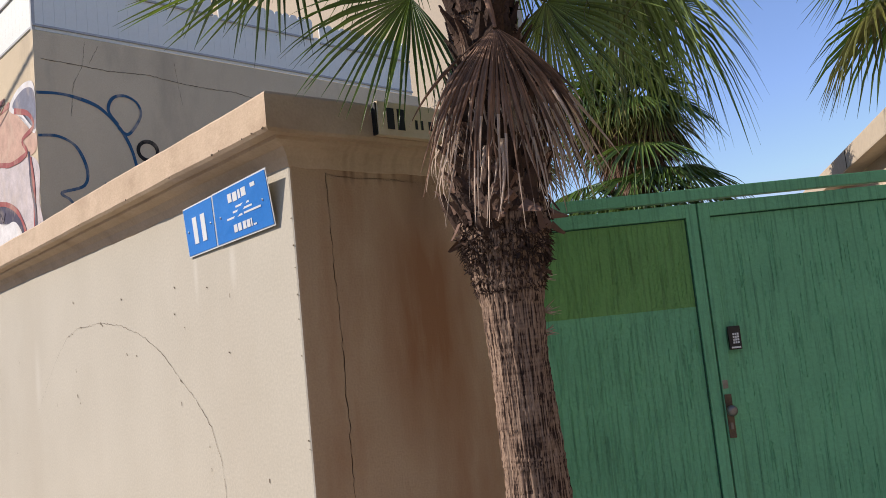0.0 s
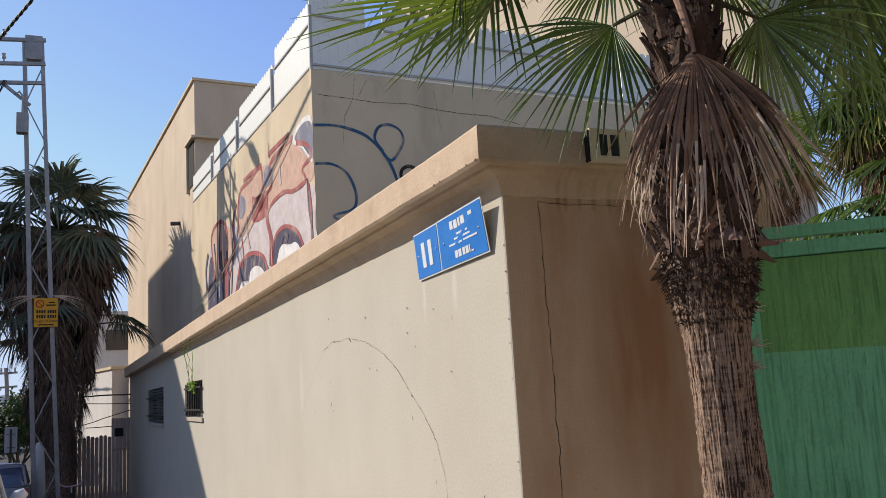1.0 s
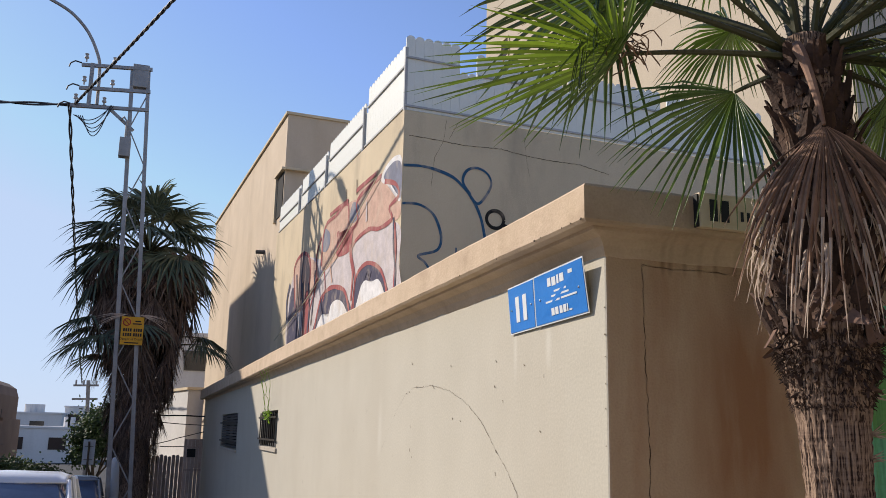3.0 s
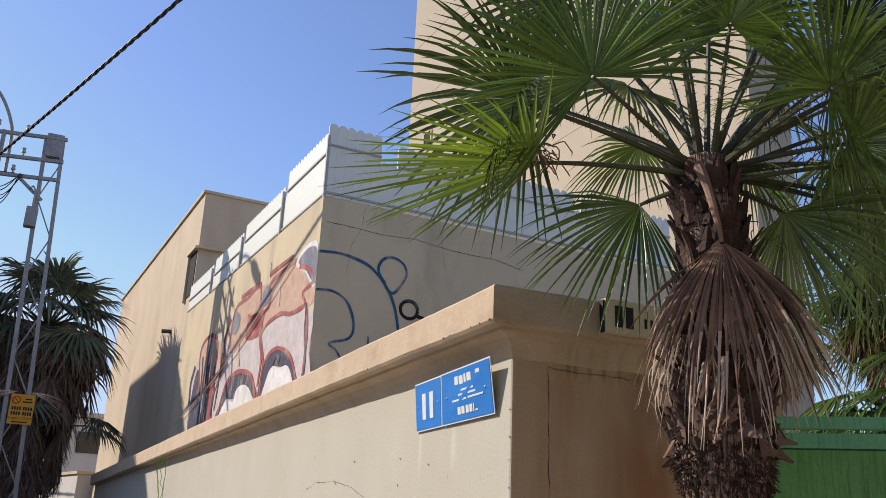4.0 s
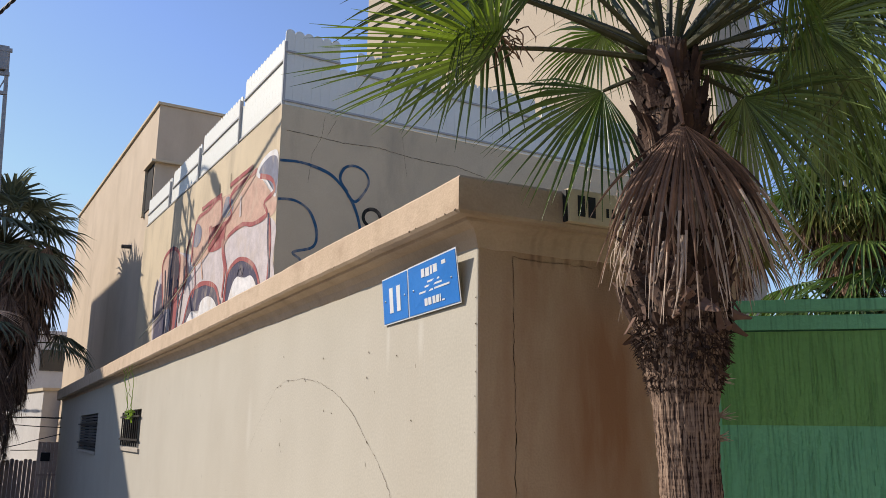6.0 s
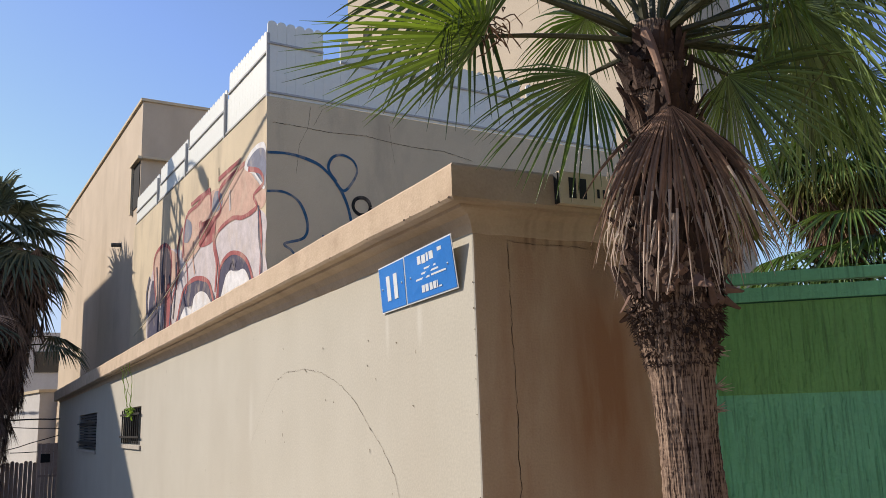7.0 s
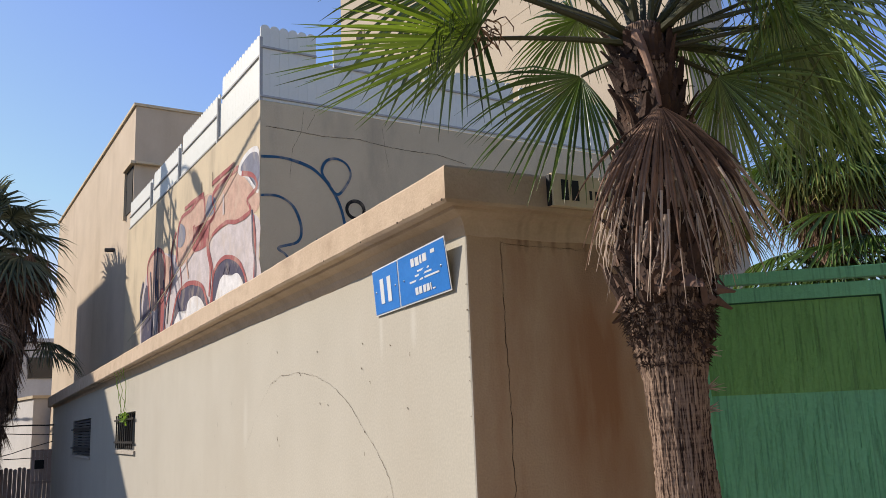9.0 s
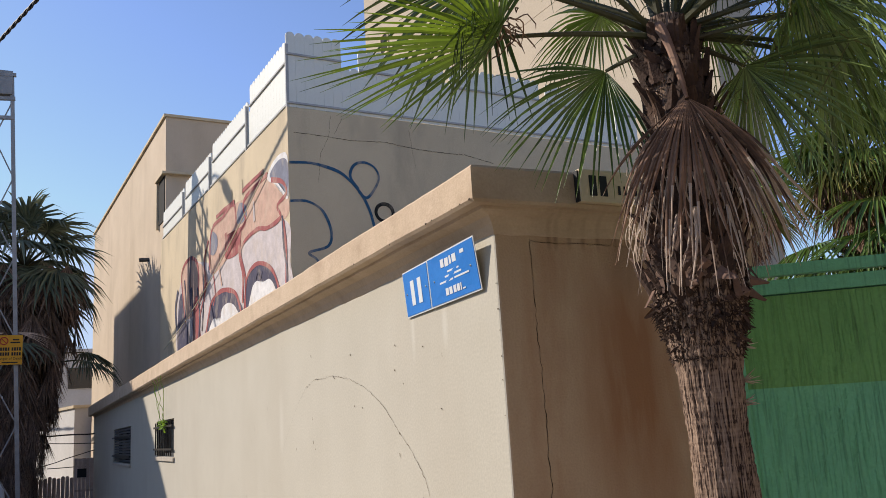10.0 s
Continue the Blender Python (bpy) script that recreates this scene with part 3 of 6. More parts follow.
FRONDS = [  # hub, tip, normal, half spread, segments, droop
    ((-0.278, -1.067, 3.331), (-0.58, -1.0, 3.90), (0.2, 0.72, 0.5), 120, 54, 0.10),
    ((-0.385, -0.822, 3.056), (-1.13, -0.62, 2.95), (0.12, 0.02, 1.0), 84, 46, 0.03),
    ((0.278, -1.20, 3.65), (0.18, -1.42, 4.13), (0.25, 0.8, 0.35), 130, 52, 0.12),
    ((0.388, -1.539, 3.237), (0.50, -1.93, 3.52), (0.25, 0.75, 0.5), 145, 56, 0.16),
    ((0.124, -0.803, 2.992), (-0.300, -0.698, 2.651), (-0.35, -0.75, 0.55), 75, 36, 0.16),
    ((-0.146, -0.326, 3.61), (-0.788, 0.064, 3.74), (0.0, 0.65, 0.75), 115, 46, 0.16),
    ((0.568, -1.443, 3.108), (0.86, -1.85, 2.80), (0.5, 0.2, 0.85), 110, 48, 0.30),
    ((0.679, -0.823, 3.284), (1.0, -0.80, 3.02), (0.5, -0.4, 0.75), 100, 40, 0.25),
    ((0.483, -0.513, 4.02), (0.52, -0.35, 4.6), (0.3, 0.8, 0.2), 125, 46, 0.12),
    ((0.521, -1.799, 3.562), (0.62, -2.2, 3.62), (0.3, 0.3, 0.9), 125, 48, 0.25),
    ((0.631, -1.06, 2.974), (0.80, -1.17, 2.42), (0.7, 0.2, 0.4), 80, 40, 0.10),
    ((0.281, -0.90, 4.02), (0.30, -0.9, 4.6), (0.5, 0.7, 0.1), 110, 44, 0.10),
    ((0.465, -0.372, 3.507), (0.30, -0.02, 3.30), (-0.2, 0.4, 0.8), 110, 40, 0.2),
    ((0.535, -0.823, 4.1), (0.75, -0.80, 4.7), (0.3, 0.8, 0.2), 120, 46, 0.14),
    ((0.977, -1.154, 3.013), (1.28, -1.15, 2.50), (0.7, -0.2, 0.6), 100, 46, 0.2),
    ((0.80, -1.50, 3.45), (1.20, -1.80, 3.45), (0.1, 0.2, 0.95), 120, 46, 0.3),
    ((0.75, -0.95, 3.62), (1.10, -0.9, 3.85), (-0.2, 0.5, 0.8), 125, 46, 0.2),
    ((-0.15, -0.65, 3.95), (-0.6, -0.4, 4.25), (0.2, 0.3, 0.9), 130, 50, 0.2),
    ((0.0, -1.15, 4.05), (-0.3, -1.35, 4.5), (0.5, 0.4, 0.7), 130, 50, 0.15),
    ((0.62, -1.2, 4.0), (0.95, -1.3, 4.45), (-0.4, 0.3, 0.8), 130, 50, 0.15),
    ((0.35, -0.45, 3.75), (0.25, 0.05, 3.95), (0.0, -0.3, 0.9), 125, 46, 0.2),
    ((0.55, -0.70, 2.98), (0.72, -0.55, 2.5), (0.4, -0.6, 0.6), 90, 40, 0.2),
]
for i_, (hub, tip, nrm, spr, ns, dr) in enumerate(FRONDS):
    # side fronds take the sunlit copy, inner and upper ones the shaded copy
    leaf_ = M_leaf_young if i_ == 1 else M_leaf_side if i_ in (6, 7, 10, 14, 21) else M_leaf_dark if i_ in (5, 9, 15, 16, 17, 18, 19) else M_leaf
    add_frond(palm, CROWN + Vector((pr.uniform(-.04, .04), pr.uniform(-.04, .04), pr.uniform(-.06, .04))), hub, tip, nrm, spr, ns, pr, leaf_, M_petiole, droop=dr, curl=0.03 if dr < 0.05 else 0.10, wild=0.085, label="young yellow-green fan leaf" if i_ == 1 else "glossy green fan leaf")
# the full side of the crown: arching leaves whose tips hang
ACROSS = Vector((0.75, -0.66, 0)).normalized()
BEYOND = Vector((0.66, 0.75, 0)).normalized()
for a0, d0, z0, a1, d1, z1, spr in ((0.50, 0.25, 0.12, 0.92, 0.30, -0.25, 110), (0.62, -0.05, -0.02, 0.92, 0.0, -0.48, 95), (0.78, 0.30, 0.34, 1.2, 0.35, 0.15, 100),
                                    (0.35, 0.55, 0.50, 0.50, 0.95, 0.75, 120), (0.62, 0.60, 0.25, 0.90, 0.95, 0.02, 110), (0.9, 0.5, -0.05, 1.2, 0.7, -0.45, 100), (0.75, 0.5, 0.75, 1.15, 0.7, 1.0, 120)):
    hub = CROWN + ACROSS * a0 + BEYOND * d0 + Vector((0, 0, z0))
    tip = CROWN + ACROSS * a1 + BEYOND * d1 + Vector((0, 0, z1))
    # mostly the brightened leaf colour, so this side looks sunlit
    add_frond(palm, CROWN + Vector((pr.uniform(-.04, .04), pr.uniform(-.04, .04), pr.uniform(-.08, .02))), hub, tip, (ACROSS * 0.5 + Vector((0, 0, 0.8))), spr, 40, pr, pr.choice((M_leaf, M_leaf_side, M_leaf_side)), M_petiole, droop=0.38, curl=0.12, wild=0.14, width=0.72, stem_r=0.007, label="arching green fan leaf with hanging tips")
for a0, d0, z0, a1, d1, z1 in ((0.60, 0.10, 0.62, 1.02, 0.10, 0.80), (0.75, 0.32, 0.48, 1.15, 0.36, 0.62), (0.45, -0.10, 0.82, 0.70, -0.15, 1.16), (0.85, -0.05, 0.75, 1.25, -0.1, 0.95), (0.95, 0.3, 0.85, 1.4, 0.35, 1.1)):
    hub = CROWN + ACROSS * a0 + BEYOND * d0 + Vector((0, 0, z0))
    tip = CROWN + ACROSS * a1 + BEYOND * d1 + Vector((0, 0, z1))
    # these and the drooping leaf below use the shade-darkened green
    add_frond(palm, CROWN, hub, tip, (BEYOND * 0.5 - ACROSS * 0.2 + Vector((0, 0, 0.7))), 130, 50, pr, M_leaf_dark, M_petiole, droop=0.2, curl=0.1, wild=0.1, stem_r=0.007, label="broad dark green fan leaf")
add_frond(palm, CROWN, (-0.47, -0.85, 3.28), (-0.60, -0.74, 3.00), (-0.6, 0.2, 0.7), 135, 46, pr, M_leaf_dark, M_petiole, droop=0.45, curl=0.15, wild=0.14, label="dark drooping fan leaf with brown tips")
bm = bmesh.new()  # dry curls tangled above the young leaf's hub
for i in range(34):
    c = Vector((-0.37, -0.84, 3.10)) + Vector((pr.gauss(0, .04), pr.gauss(0, .04), pr.gauss(0, .025)))
    pts = [c]
    d = Vector((pr.uniform(-1, 1), pr.uniform(-1, 1), pr.uniform(-0.4, 0.8))).normalized()
    for k in range(5):
        d = (d + Vector((pr.uniform(-.7, .7), pr.uniform(-.7, .7), pr.uniform(-.8, .3)))).normalized()
        pts.append(pts[-1] + d * pr.uniform(0.012, 0.035))
    tube(bm, pts, [0.003] * 5 + [0.001], 3, False)
part("dry_curl", bm, M_dead, palm, "tangled dry brown leaf curls")["kind"] = "stuff"
# hanging threads and stray strips under the crown
bm = bmesh.new()
for i in range(130):
    c = CROWN + Vector((pr.uniform(0.1, 0.75), pr.uniform(-0.55, 0.25), pr.uniform(-0.25, 0.35)))
    pts = [c]
    d = Vector((pr.uniform(-1, 1), pr.uniform(-1, 1), pr.uniform(-1, 0.3))).normalized()
    for k in range(5):
        d = (d + Vector((pr.uniform(-.5, .5), pr.uniform(-.5, .5), pr.uniform(-.6, .25)))).normalized()
        pts.append(pts[-1] + d * pr.uniform(0.02, 0.06))
    tube(bm, pts, [0.0025] * 5 + [0.0008], 3, False)
part("leaf_thread", bm, M_leaf_old, palm, "loose dry leaf threads")["kind"] = "stuff"
# dead fan: pleats spread from the hub, then every strip hangs down
def dead_fan(bm, hub, right, toward, half, nseg, reach, drop, r, split=0.40):
    hub, right, toward = Vector(hub), Vector(right), Vector(toward)
    down = Vector((0, 0, -1))
    S = radians(half)
    dth = 2 * S / nseg
    for i in range(nseg):
        ph = -S + dth * (i + 0.5)
        u = ph / S
        L = reach * r.uniform(0.92, 1.06)
        p1 = right * (math.sin(ph) * L) + down * (math.cos(ph) * L * 0.9) + toward * (0.03 - 0.10 * u * u)
        end = right * (math.sin(ph) * L * 1.34 + r.gauss(0, 0.035)) + down * (drop * (1 - 0.34 * u * u) * r.uniform(0.66, 1.06)) + toward * (0.02 - 0.12 * u * u + r.uniform(-0.03, 0.03))
        pale = r.uniform(0.62, 0.97) if r.random() < 0.6 else 2.0
        twist = r.uniform(-1.2, 1.2)
        prev = None
        for s in (0.02, 0.15, 0.3, 0.45, 0.55, 0.65, 0.72, 0.79, 0.86, 0.93, 1.0):
            c = p1 * (2 * s * (1 - s)) + end * (s * s)
            tan = (p1 * (1 - 2 * s) + end * s).normalized()
            side = toward.cross(tan).normalized()
            w = c.length * math.tan(dth / 2) * 1.05 if s < split else 0.0062 * (1.08 - s) / (1.08 - split) * 1.3
            w = min(w, 0.013)
            if s > split:
                side = (side * math.cos(twist * (s - split)) + toward * math.sin(twist * (s - split))).normalized()
            fold = toward * (w * (0.9 if i % 2 else 0.6))
            row = [bm.verts.new(hub + c - side * w), bm.verts.new(hub + c + fold), bm.verts.new(hub + c + side * w)]
            if prev:
                for q in ((prev[0], prev[1], row[1], row[0]), (prev[1], prev[2], row[2], row[1])):
                    f = bm.faces.new(q)
                    f.material_index = 1 if s > pale else 0
            prev = row


def hang_fan(start, hub, right, toward, half, nseg, reach, drop, label):
    b_ = bmesh.new()
    dead_fan(b_, hub, right, toward, half, nseg, reach, drop, pr)
    me = bpy.data.meshes.new("frond")
    b_.to_mesh(me)
    b_.free()
    me.materials.append(M_dead)
    me.materials.append(M_straw)
    ob = tagged(new("frond", me), label)
    ob.parent = palm
    ob.matrix_parent_inverse = palm.matrix_basis.inverted()
    b_ = bmesh.new()
    a, h = Vector(start), Vector(hub)
    m_ = a.lerp(h, 0.45) + Vector(toward) * 0.05 + Vector((0, 0, 0.06))
    tube(b_, [a.lerp(m_, t).lerp(m_.lerp(h, t), t) for t in [k / 8 for k in range(9)]], [0.024, 0.022, 0.02, 0.018, 0.016, 0.015, 0.013, 0.011, 0.006], 8)
    part("petiole", b_, M_drystem, ob, "dry reddish-tan leaf stalk")


M_drystem = material("dry_leaf_stalk", (0.30, 0.18, 0.12), (0.2, 0.11, 0.075), 0.7, 8, 0.2, 60, spec=0.3)
FACE = Vector((-0.66, -0.75, 0)).normalized()
hang_fan((0.202, -1.061, 3.081), (0.173, -1.197, 2.733), ACROSS, FACE, 60, 44, 0.285, 0.72, "dry brown dead fan leaf hanging down")
bm = bmesh.new()
for i in range(90):  # loose pale strips of older leaves that hang round the trunk
    a = pr.uniform(0, 6.2832)
    o = Vector((math.cos(a), math.sin(a), 0))
    z = pr.uniform(2.3, 2.72)
    p = palm_axis(z) + o * (lerp_table(TR, z) + pr.uniform(0.01, 0.06))
    L = pr.uniform(0.12, 0.36)
    side = o.cross(Vector((0, 0, 1)))
    sway, w = pr.uniform(-0.25, 0.25), pr.uniform(0.004, 0.010)
    prev = None
    for k in range(6):
        t = k / 5
        c = p + Vector((0, 0, -L * t)) + side * (sway * L * t * t) + o * (0.05 * math.sin(2.2 * t) + pr.uniform(-0.004, 0.004))
        ww = w * (1 - 0.85 * t)
        row = [bm.verts.new(c - side * ww), bm.verts.new(c + o * ww * 0.7), bm.verts.new(c + side * ww)]
        if prev:
            bm.faces.new((prev[0], prev[1], row[1], row[0]))
            bm.faces.new((prev[1], prev[2], row[2], row[1]))
        prev = row
part("dry_strip", bm, M_straw, palm, "loose pale straw leaf strips")["kind"] = "stuff"
hang_fan(CROWN + Vector((0.05, 0.0, -0.15)), CROWN + Vector((0.16, 0.0, -0.3)), Vector((0.2, -0.98, 0)).normalized(), Vector((0.98, 0.2, 0)), 55, 34, 0.34, 0.68, "dry dead fan leaf on the far side")
add_frond(palm, CROWN + Vector((0.08, -0.03, -0.1)), (0.448, -1.086, 2.745), (0.60, -1.17, 2.16), (-0.5, -0.6, 0.3), 24, 18, pr, M_straw, M_straw, thorns=False, droop=0.05, split=0.6, fold=0.7, wild=0.08, label="pale straw dead fan leaf")


def whole_palm(name, label, base, height, trunk_r, n_green, n_dead, R, r, skirt=0.0, stem=0.6, nseg=30, tilt=0.0, leaf=M_leaf, low=(), low_reach=0.8):
    """A free-standing fan palm: trunk, skirt of dead leaves and a round crown."""
    bx, by, bz = base
    tree = thing(name, label, "palm tree", pose(bx, by, bz))
    top = Vector((bx + tilt, by, bz + height))
    b_ = bmesh.new()
    n = 40
    trunk_mesh(b_, [Vector((bx, by, bz)).lerp(top, i / n) for i in range(n + 1)], [trunk_r * (1.15 - 0.25 * i / n) for i in range(n + 1)], 24, 0.05, r)
    part("trunk", b_, M_bark, tree, smooth=True)
    for i in range(n_green):
        a = i * 2.39996 + r.uniform(-0.2, 0.2)
        el = radians(85 - 115 * (i / n_green) ** 0.8 + r.uniform(-8, 8))
        d = Vector((math.cos(a) * math.cos(el), math.sin(a) * math.cos(el), math.sin(el)))
        hub = top + d * stem * r.uniform(0.8, 1.15)
        el2 = el - 0.35
        d2 = Vector((math.cos(a) * math.cos(el2), math.sin(a) * math.cos(el2), math.sin(el2)))
        nrm = Vector((-math.cos(a) * math.sin(el2), -math.sin(a) * math.sin(el2), math.cos(el2)))
        add_frond(tree, top, hub, hub + d2 * R * r.uniform(0.85, 1.1), nrm, 120, nseg, r, leaf if i < n_green * 0.7 or leaf is M_leaf_far else M_leaf_old, M_petiole, thorns=False, stem_r=0.012 * R / 0.65, droop=0.3, curl=0.12, stations=(0.05, 0.4, 0.75, 1.0))
    for a, z in low:  # green leaves that grow out of the skirt lower down
        o = Vector((math.cos(a), math.sin(a), 0))
        c = Vector((bx, by, bz + z)) + o * trunk_r
        hub = c + o * stem * 0.85 + Vector((0, 0, 0.1))
        add_frond(tree, c, hub, hub + (o + Vector((0, 0, -0.25))).normalized() * R * low_reach, (0, 0, 1), 100, nseg, r, leaf, M_petiole, thorns=False, stem_r=0.02, droop=0.3, stations=(0.05, 0.4, 0.75, 1.0))
    if n_dead:
        b_ = bmesh.new()
        for i in range(n_dead):
            a = r.uniform(0, 6.2832)
            o = Vector((math.cos(a), math.sin(a), 0))
            z = height - 0.1 - skirt * r.random() ** 1.2
            f_ = max(0.0, min(1.0, (z - (height - skirt)) / max(skirt, 0.1)))
            w = trunk_r * 0.8 + (0.02 + 1.12 * f_) * stem * 0.8 * r.uniform(0.4, 1.1)
            hub = Vector((bx, by, bz + z)) + o * w + Vector((tilt, 0, 0)) * (z / height)
            down = Vector((0, 0, -1)) + o * r.uniform(-0.1, 0.3)
            fan(b_, hub, hub + down.normalized() * R * (0.45 + 0.5 * f_) * r.uniform(0.7, 1.0), o, 16 + 30 * f_, 11, r, droop=0.0, split=0.45, wild=0.15, curl=0.0, fold=0.6, stations=(0.04, 0.5, 1.0))
        me = bpy.data.meshes.new("dead_skirt")
        b_.to_mesh(me)
        b_.free()
        me.materials.append(M_dead_grey if leaf is M_leaf_far else M_dead)
        ob = new("dead_skirt", me)
        ob.parent = tree
        ob.matrix_parent_inverse = tree.matrix_basis.inverted()
        tagged(ob, "brown hanging skirt of dead leaves")
    return tree


whole_palm("palm_tree", "fan palm with a shaggy crown behind the gate", (3.83, 0.93, 0.0), 3.42, 0.12, 34, 110, 0.48, random.Random(5), skirt=1.1, stem=0.33, nseg=34, low=((3.8, 2.7), (3.2, 2.55), (4.4, 2.75), (5.0, 2.6), (2.6, 2.7), (4.0, 2.95), (3.5, 2.4), (4.7, 2.4), (5.6, 2.8), (4.15, 2.3), (3.0, 2.35), (3.65, 2.55), (4.3, 2.5), (5.2, 2.35), (2.4, 2.4), (3.9, 2.2), (2.5, 2.2), (2.8, 2.5), (2.3, 2.6), (3.1, 2.1), (2.65, 2.0), (3.4, 2.2)), low_reach=1.35)
whole_palm("palm_tree", "tall fan palm with a shaggy crown in the yard", (7.2, 5.6, 0.0), 4.4, 0.15, 15, 40, 0.75, random.Random(8), skirt=0.8, stem=0.55, nseg=28, leaf=M_leaf_side)
whole_palm("palm_tree", "fan palm with yellowing leaves beside the side building", (3.25, -1.75, 0.0), 3.4, 0.12, 16, 12, 0.6, random.Random(12), skirt=0.3, stem=0.42, nseg=36, leaf=M_leaf)
whole_palm("palm_tree", "street palm with a heavy brown skirt behind the utility pole", (-2.02, 24.7, -1.07), 8.0, 0.40, 26, 640, 1.6, random.Random(15), skirt=7.0, stem=1.5, nseg=24, tilt=-0.1, leaf=M_leaf_far, low=((2.7, 5.6), (3.1, 5.1), (3.4, 5.8), (2.4, 4.8), (0.2, 5.4), (6.0, 5.1), (3.9, 5.2), (4.6, 5.5)))

# ---- cracks and marks in the plaster ----
M_crack = material("crack_shadow", (0.10, 0.07, 0.045), None, 0.95, 20, 0.0, 80)


def crack(parent, pts, f, width, r, name="crack", mat=None):
    """A thin ragged line on a face; f maps (a, z) to the world."""
    fine = []
    for (a0, z0), (a1, z1) in zip(pts, pts[1:]):
        n = max(2, int(math.hypot(a1 - a0, z1 - z0) / 0.03))
        for i in range(n):
            t = i / n
            fine.append((a0 + (a1 - a0) * t + r.gauss(0, 0.0035), z0 + (z1 - z0) * t + r.gauss(0, 0.0035)))
    fine.append(pts[-1])
    b_ = bmesh.new()
    prev = None
    for i, (a, z) in enumerate(fine):
        q = fine[min(i + 1, len(fine) - 1)]
        p = fine[max(i - 1, 0)]
        dx, dz = q[0] - p[0], q[1] - p[1]
        L = math.hypot(dx, dz) or 1
        w = width * r.uniform(0.25, 1.0)
        row = [b_.verts.new(f(a - dz / L * w, z + dx / L * w)), b_.verts.new(f(a + dz / L * w, z - dx / L * w))]
        if prev:
            b_.faces.new((prev[0], prev[1], row[1], row[0]))
        prev = row
    return part(name, b_, mat or M_crack, parent)


cr = random.Random(3)
wall_w = bpy.data.objects["wall_west"]
on_west = lambda y, z: (-0.003, y, z)
on_south = lambda x, z: (x, 0.0, z)
arc = [(3.35, 1.86), (3.15, 1.965), (2.9, 2.005), (2.467, 2.0), (2.1, 1.95), (1.74, 1.85), (1.48, 1.72), (1.305, 1.591), (1.115, 1.47), (0.95, 1.33), (0.86, 1.15), (0.82, 0.9)]
crack(wall_w, [(3.9, 1.45), (3.6, 1.7)] + arc[:3], on_west, 0.0007, cr)
crack(wall_w, arc[2:6], on_west, 0.0013, cr)
crack(wall_w, arc[5:10], on_west, 0.0019, cr)
crack(wall_w, arc[9:], on_west, 0.0016, cr)
crack(wall_s, [(0.19, 2.455), (0.195, 2.0), (0.205, 1.6), (0.2, 1.1), (0.21, 0.5)], on_south, 0.0028, cr)
crack(wall_s, [(0.19, 2.455), (0.45, 2.452), (0.8, 2.445), (1.3, 2.44)], on_south, 0.0022, cr)
for i in range(26):
    y, z = cr.uniform(0.3, 9), cr.uniform(0.9, 2.35)
    crack(wall_w, [(y, z), (y + cr.uniform(-.01, .01), z - cr.uniform(0.008, 0.03))], on_west, 0.003, cr, "chip")

def chips(parent, spots, mat):
    """Small ragged breaks along an edge."""
    for p, size in spots:
        b_ = bmesh.new()
        p = Vector(p)
        pts = []
        for k in range(9):
            a = 2 * math.pi * k / 9
            q = size * cr.uniform(0.5, 1.15)
            pts.append((math.cos(a) * q * 1.5, math.sin(a) * q))
        vs = [b_.verts.new(p + Vector((-0.002, u, v))) for u, v in pts]
        ctr = b_.verts.new(p + Vector((-0.003, 0, 0)))
        for k in range(9):
            b_.faces.new((vs[k], vs[(k + 1) % 9], ctr))
        part("chip", b_, mat, parent)


for y_, z_ in ((3.12, 1.97), (3.05, 1.98), (2.86, 2.01), (2.47, 2.0), (2.45, 1.99), (1.30, 1.585), (3.0, 1.72), (3.0, 1.55), (2.95, 1.50), (2.1, 2.12), (2.05, 1.78), (1.9, 1.76), (3.0, 2.2), (0.9, 2.05), (0.7, 1.7), (1.3, 2.1), (1.32, 1.95)):
    crack(wall_w, [(y_, z_), (y_ - 0.012, z_ - cr.uniform(0.008, 0.02))], on_west, 0.0045, cr, "chip")
corn = bpy.data.objects["trim_cornice"]
chips(corn, [((-0.1645, y_, 2.62 + cr.uniform(-0.004, 0.004)), cr.uniform(0.004, 0.009)) for y_ in (-0.08, 0.02, 0.11, 0.34, 0.41, 0.9, 1.5, 2.3, 3.1)], M_crack)
chips(wall_w, [((-0.001, 0.012 + cr.uniform(0, 0.01), cr.uniform(0.9, 2.4)), cr.uniform(0.002, 0.005)) for _ in range(9)], M_crack)

# ---- street name plates on the wall ----
M_blue = material("blue_enamel", (0.03, 0.22, 0.64), (0.026, 0.2, 0.6), 0.35, 6, 0.03, 60, spec=0.5)
M_plate = material("white_enamel", (0.78, 0.80, 0.80), (0.7, 0.72, 0.73), 0.4, 6, 0.03, 60, spec=0.5)
M_black = material("black_paint", (0.02, 0.02, 0.02), None, 0.6, 8, 0.05, 60)


M_galv_ = material("zinc_bolt", (0.4, 0.4, 0.4), None, 0.4, 8, 0.05, 50, metal=0.7)


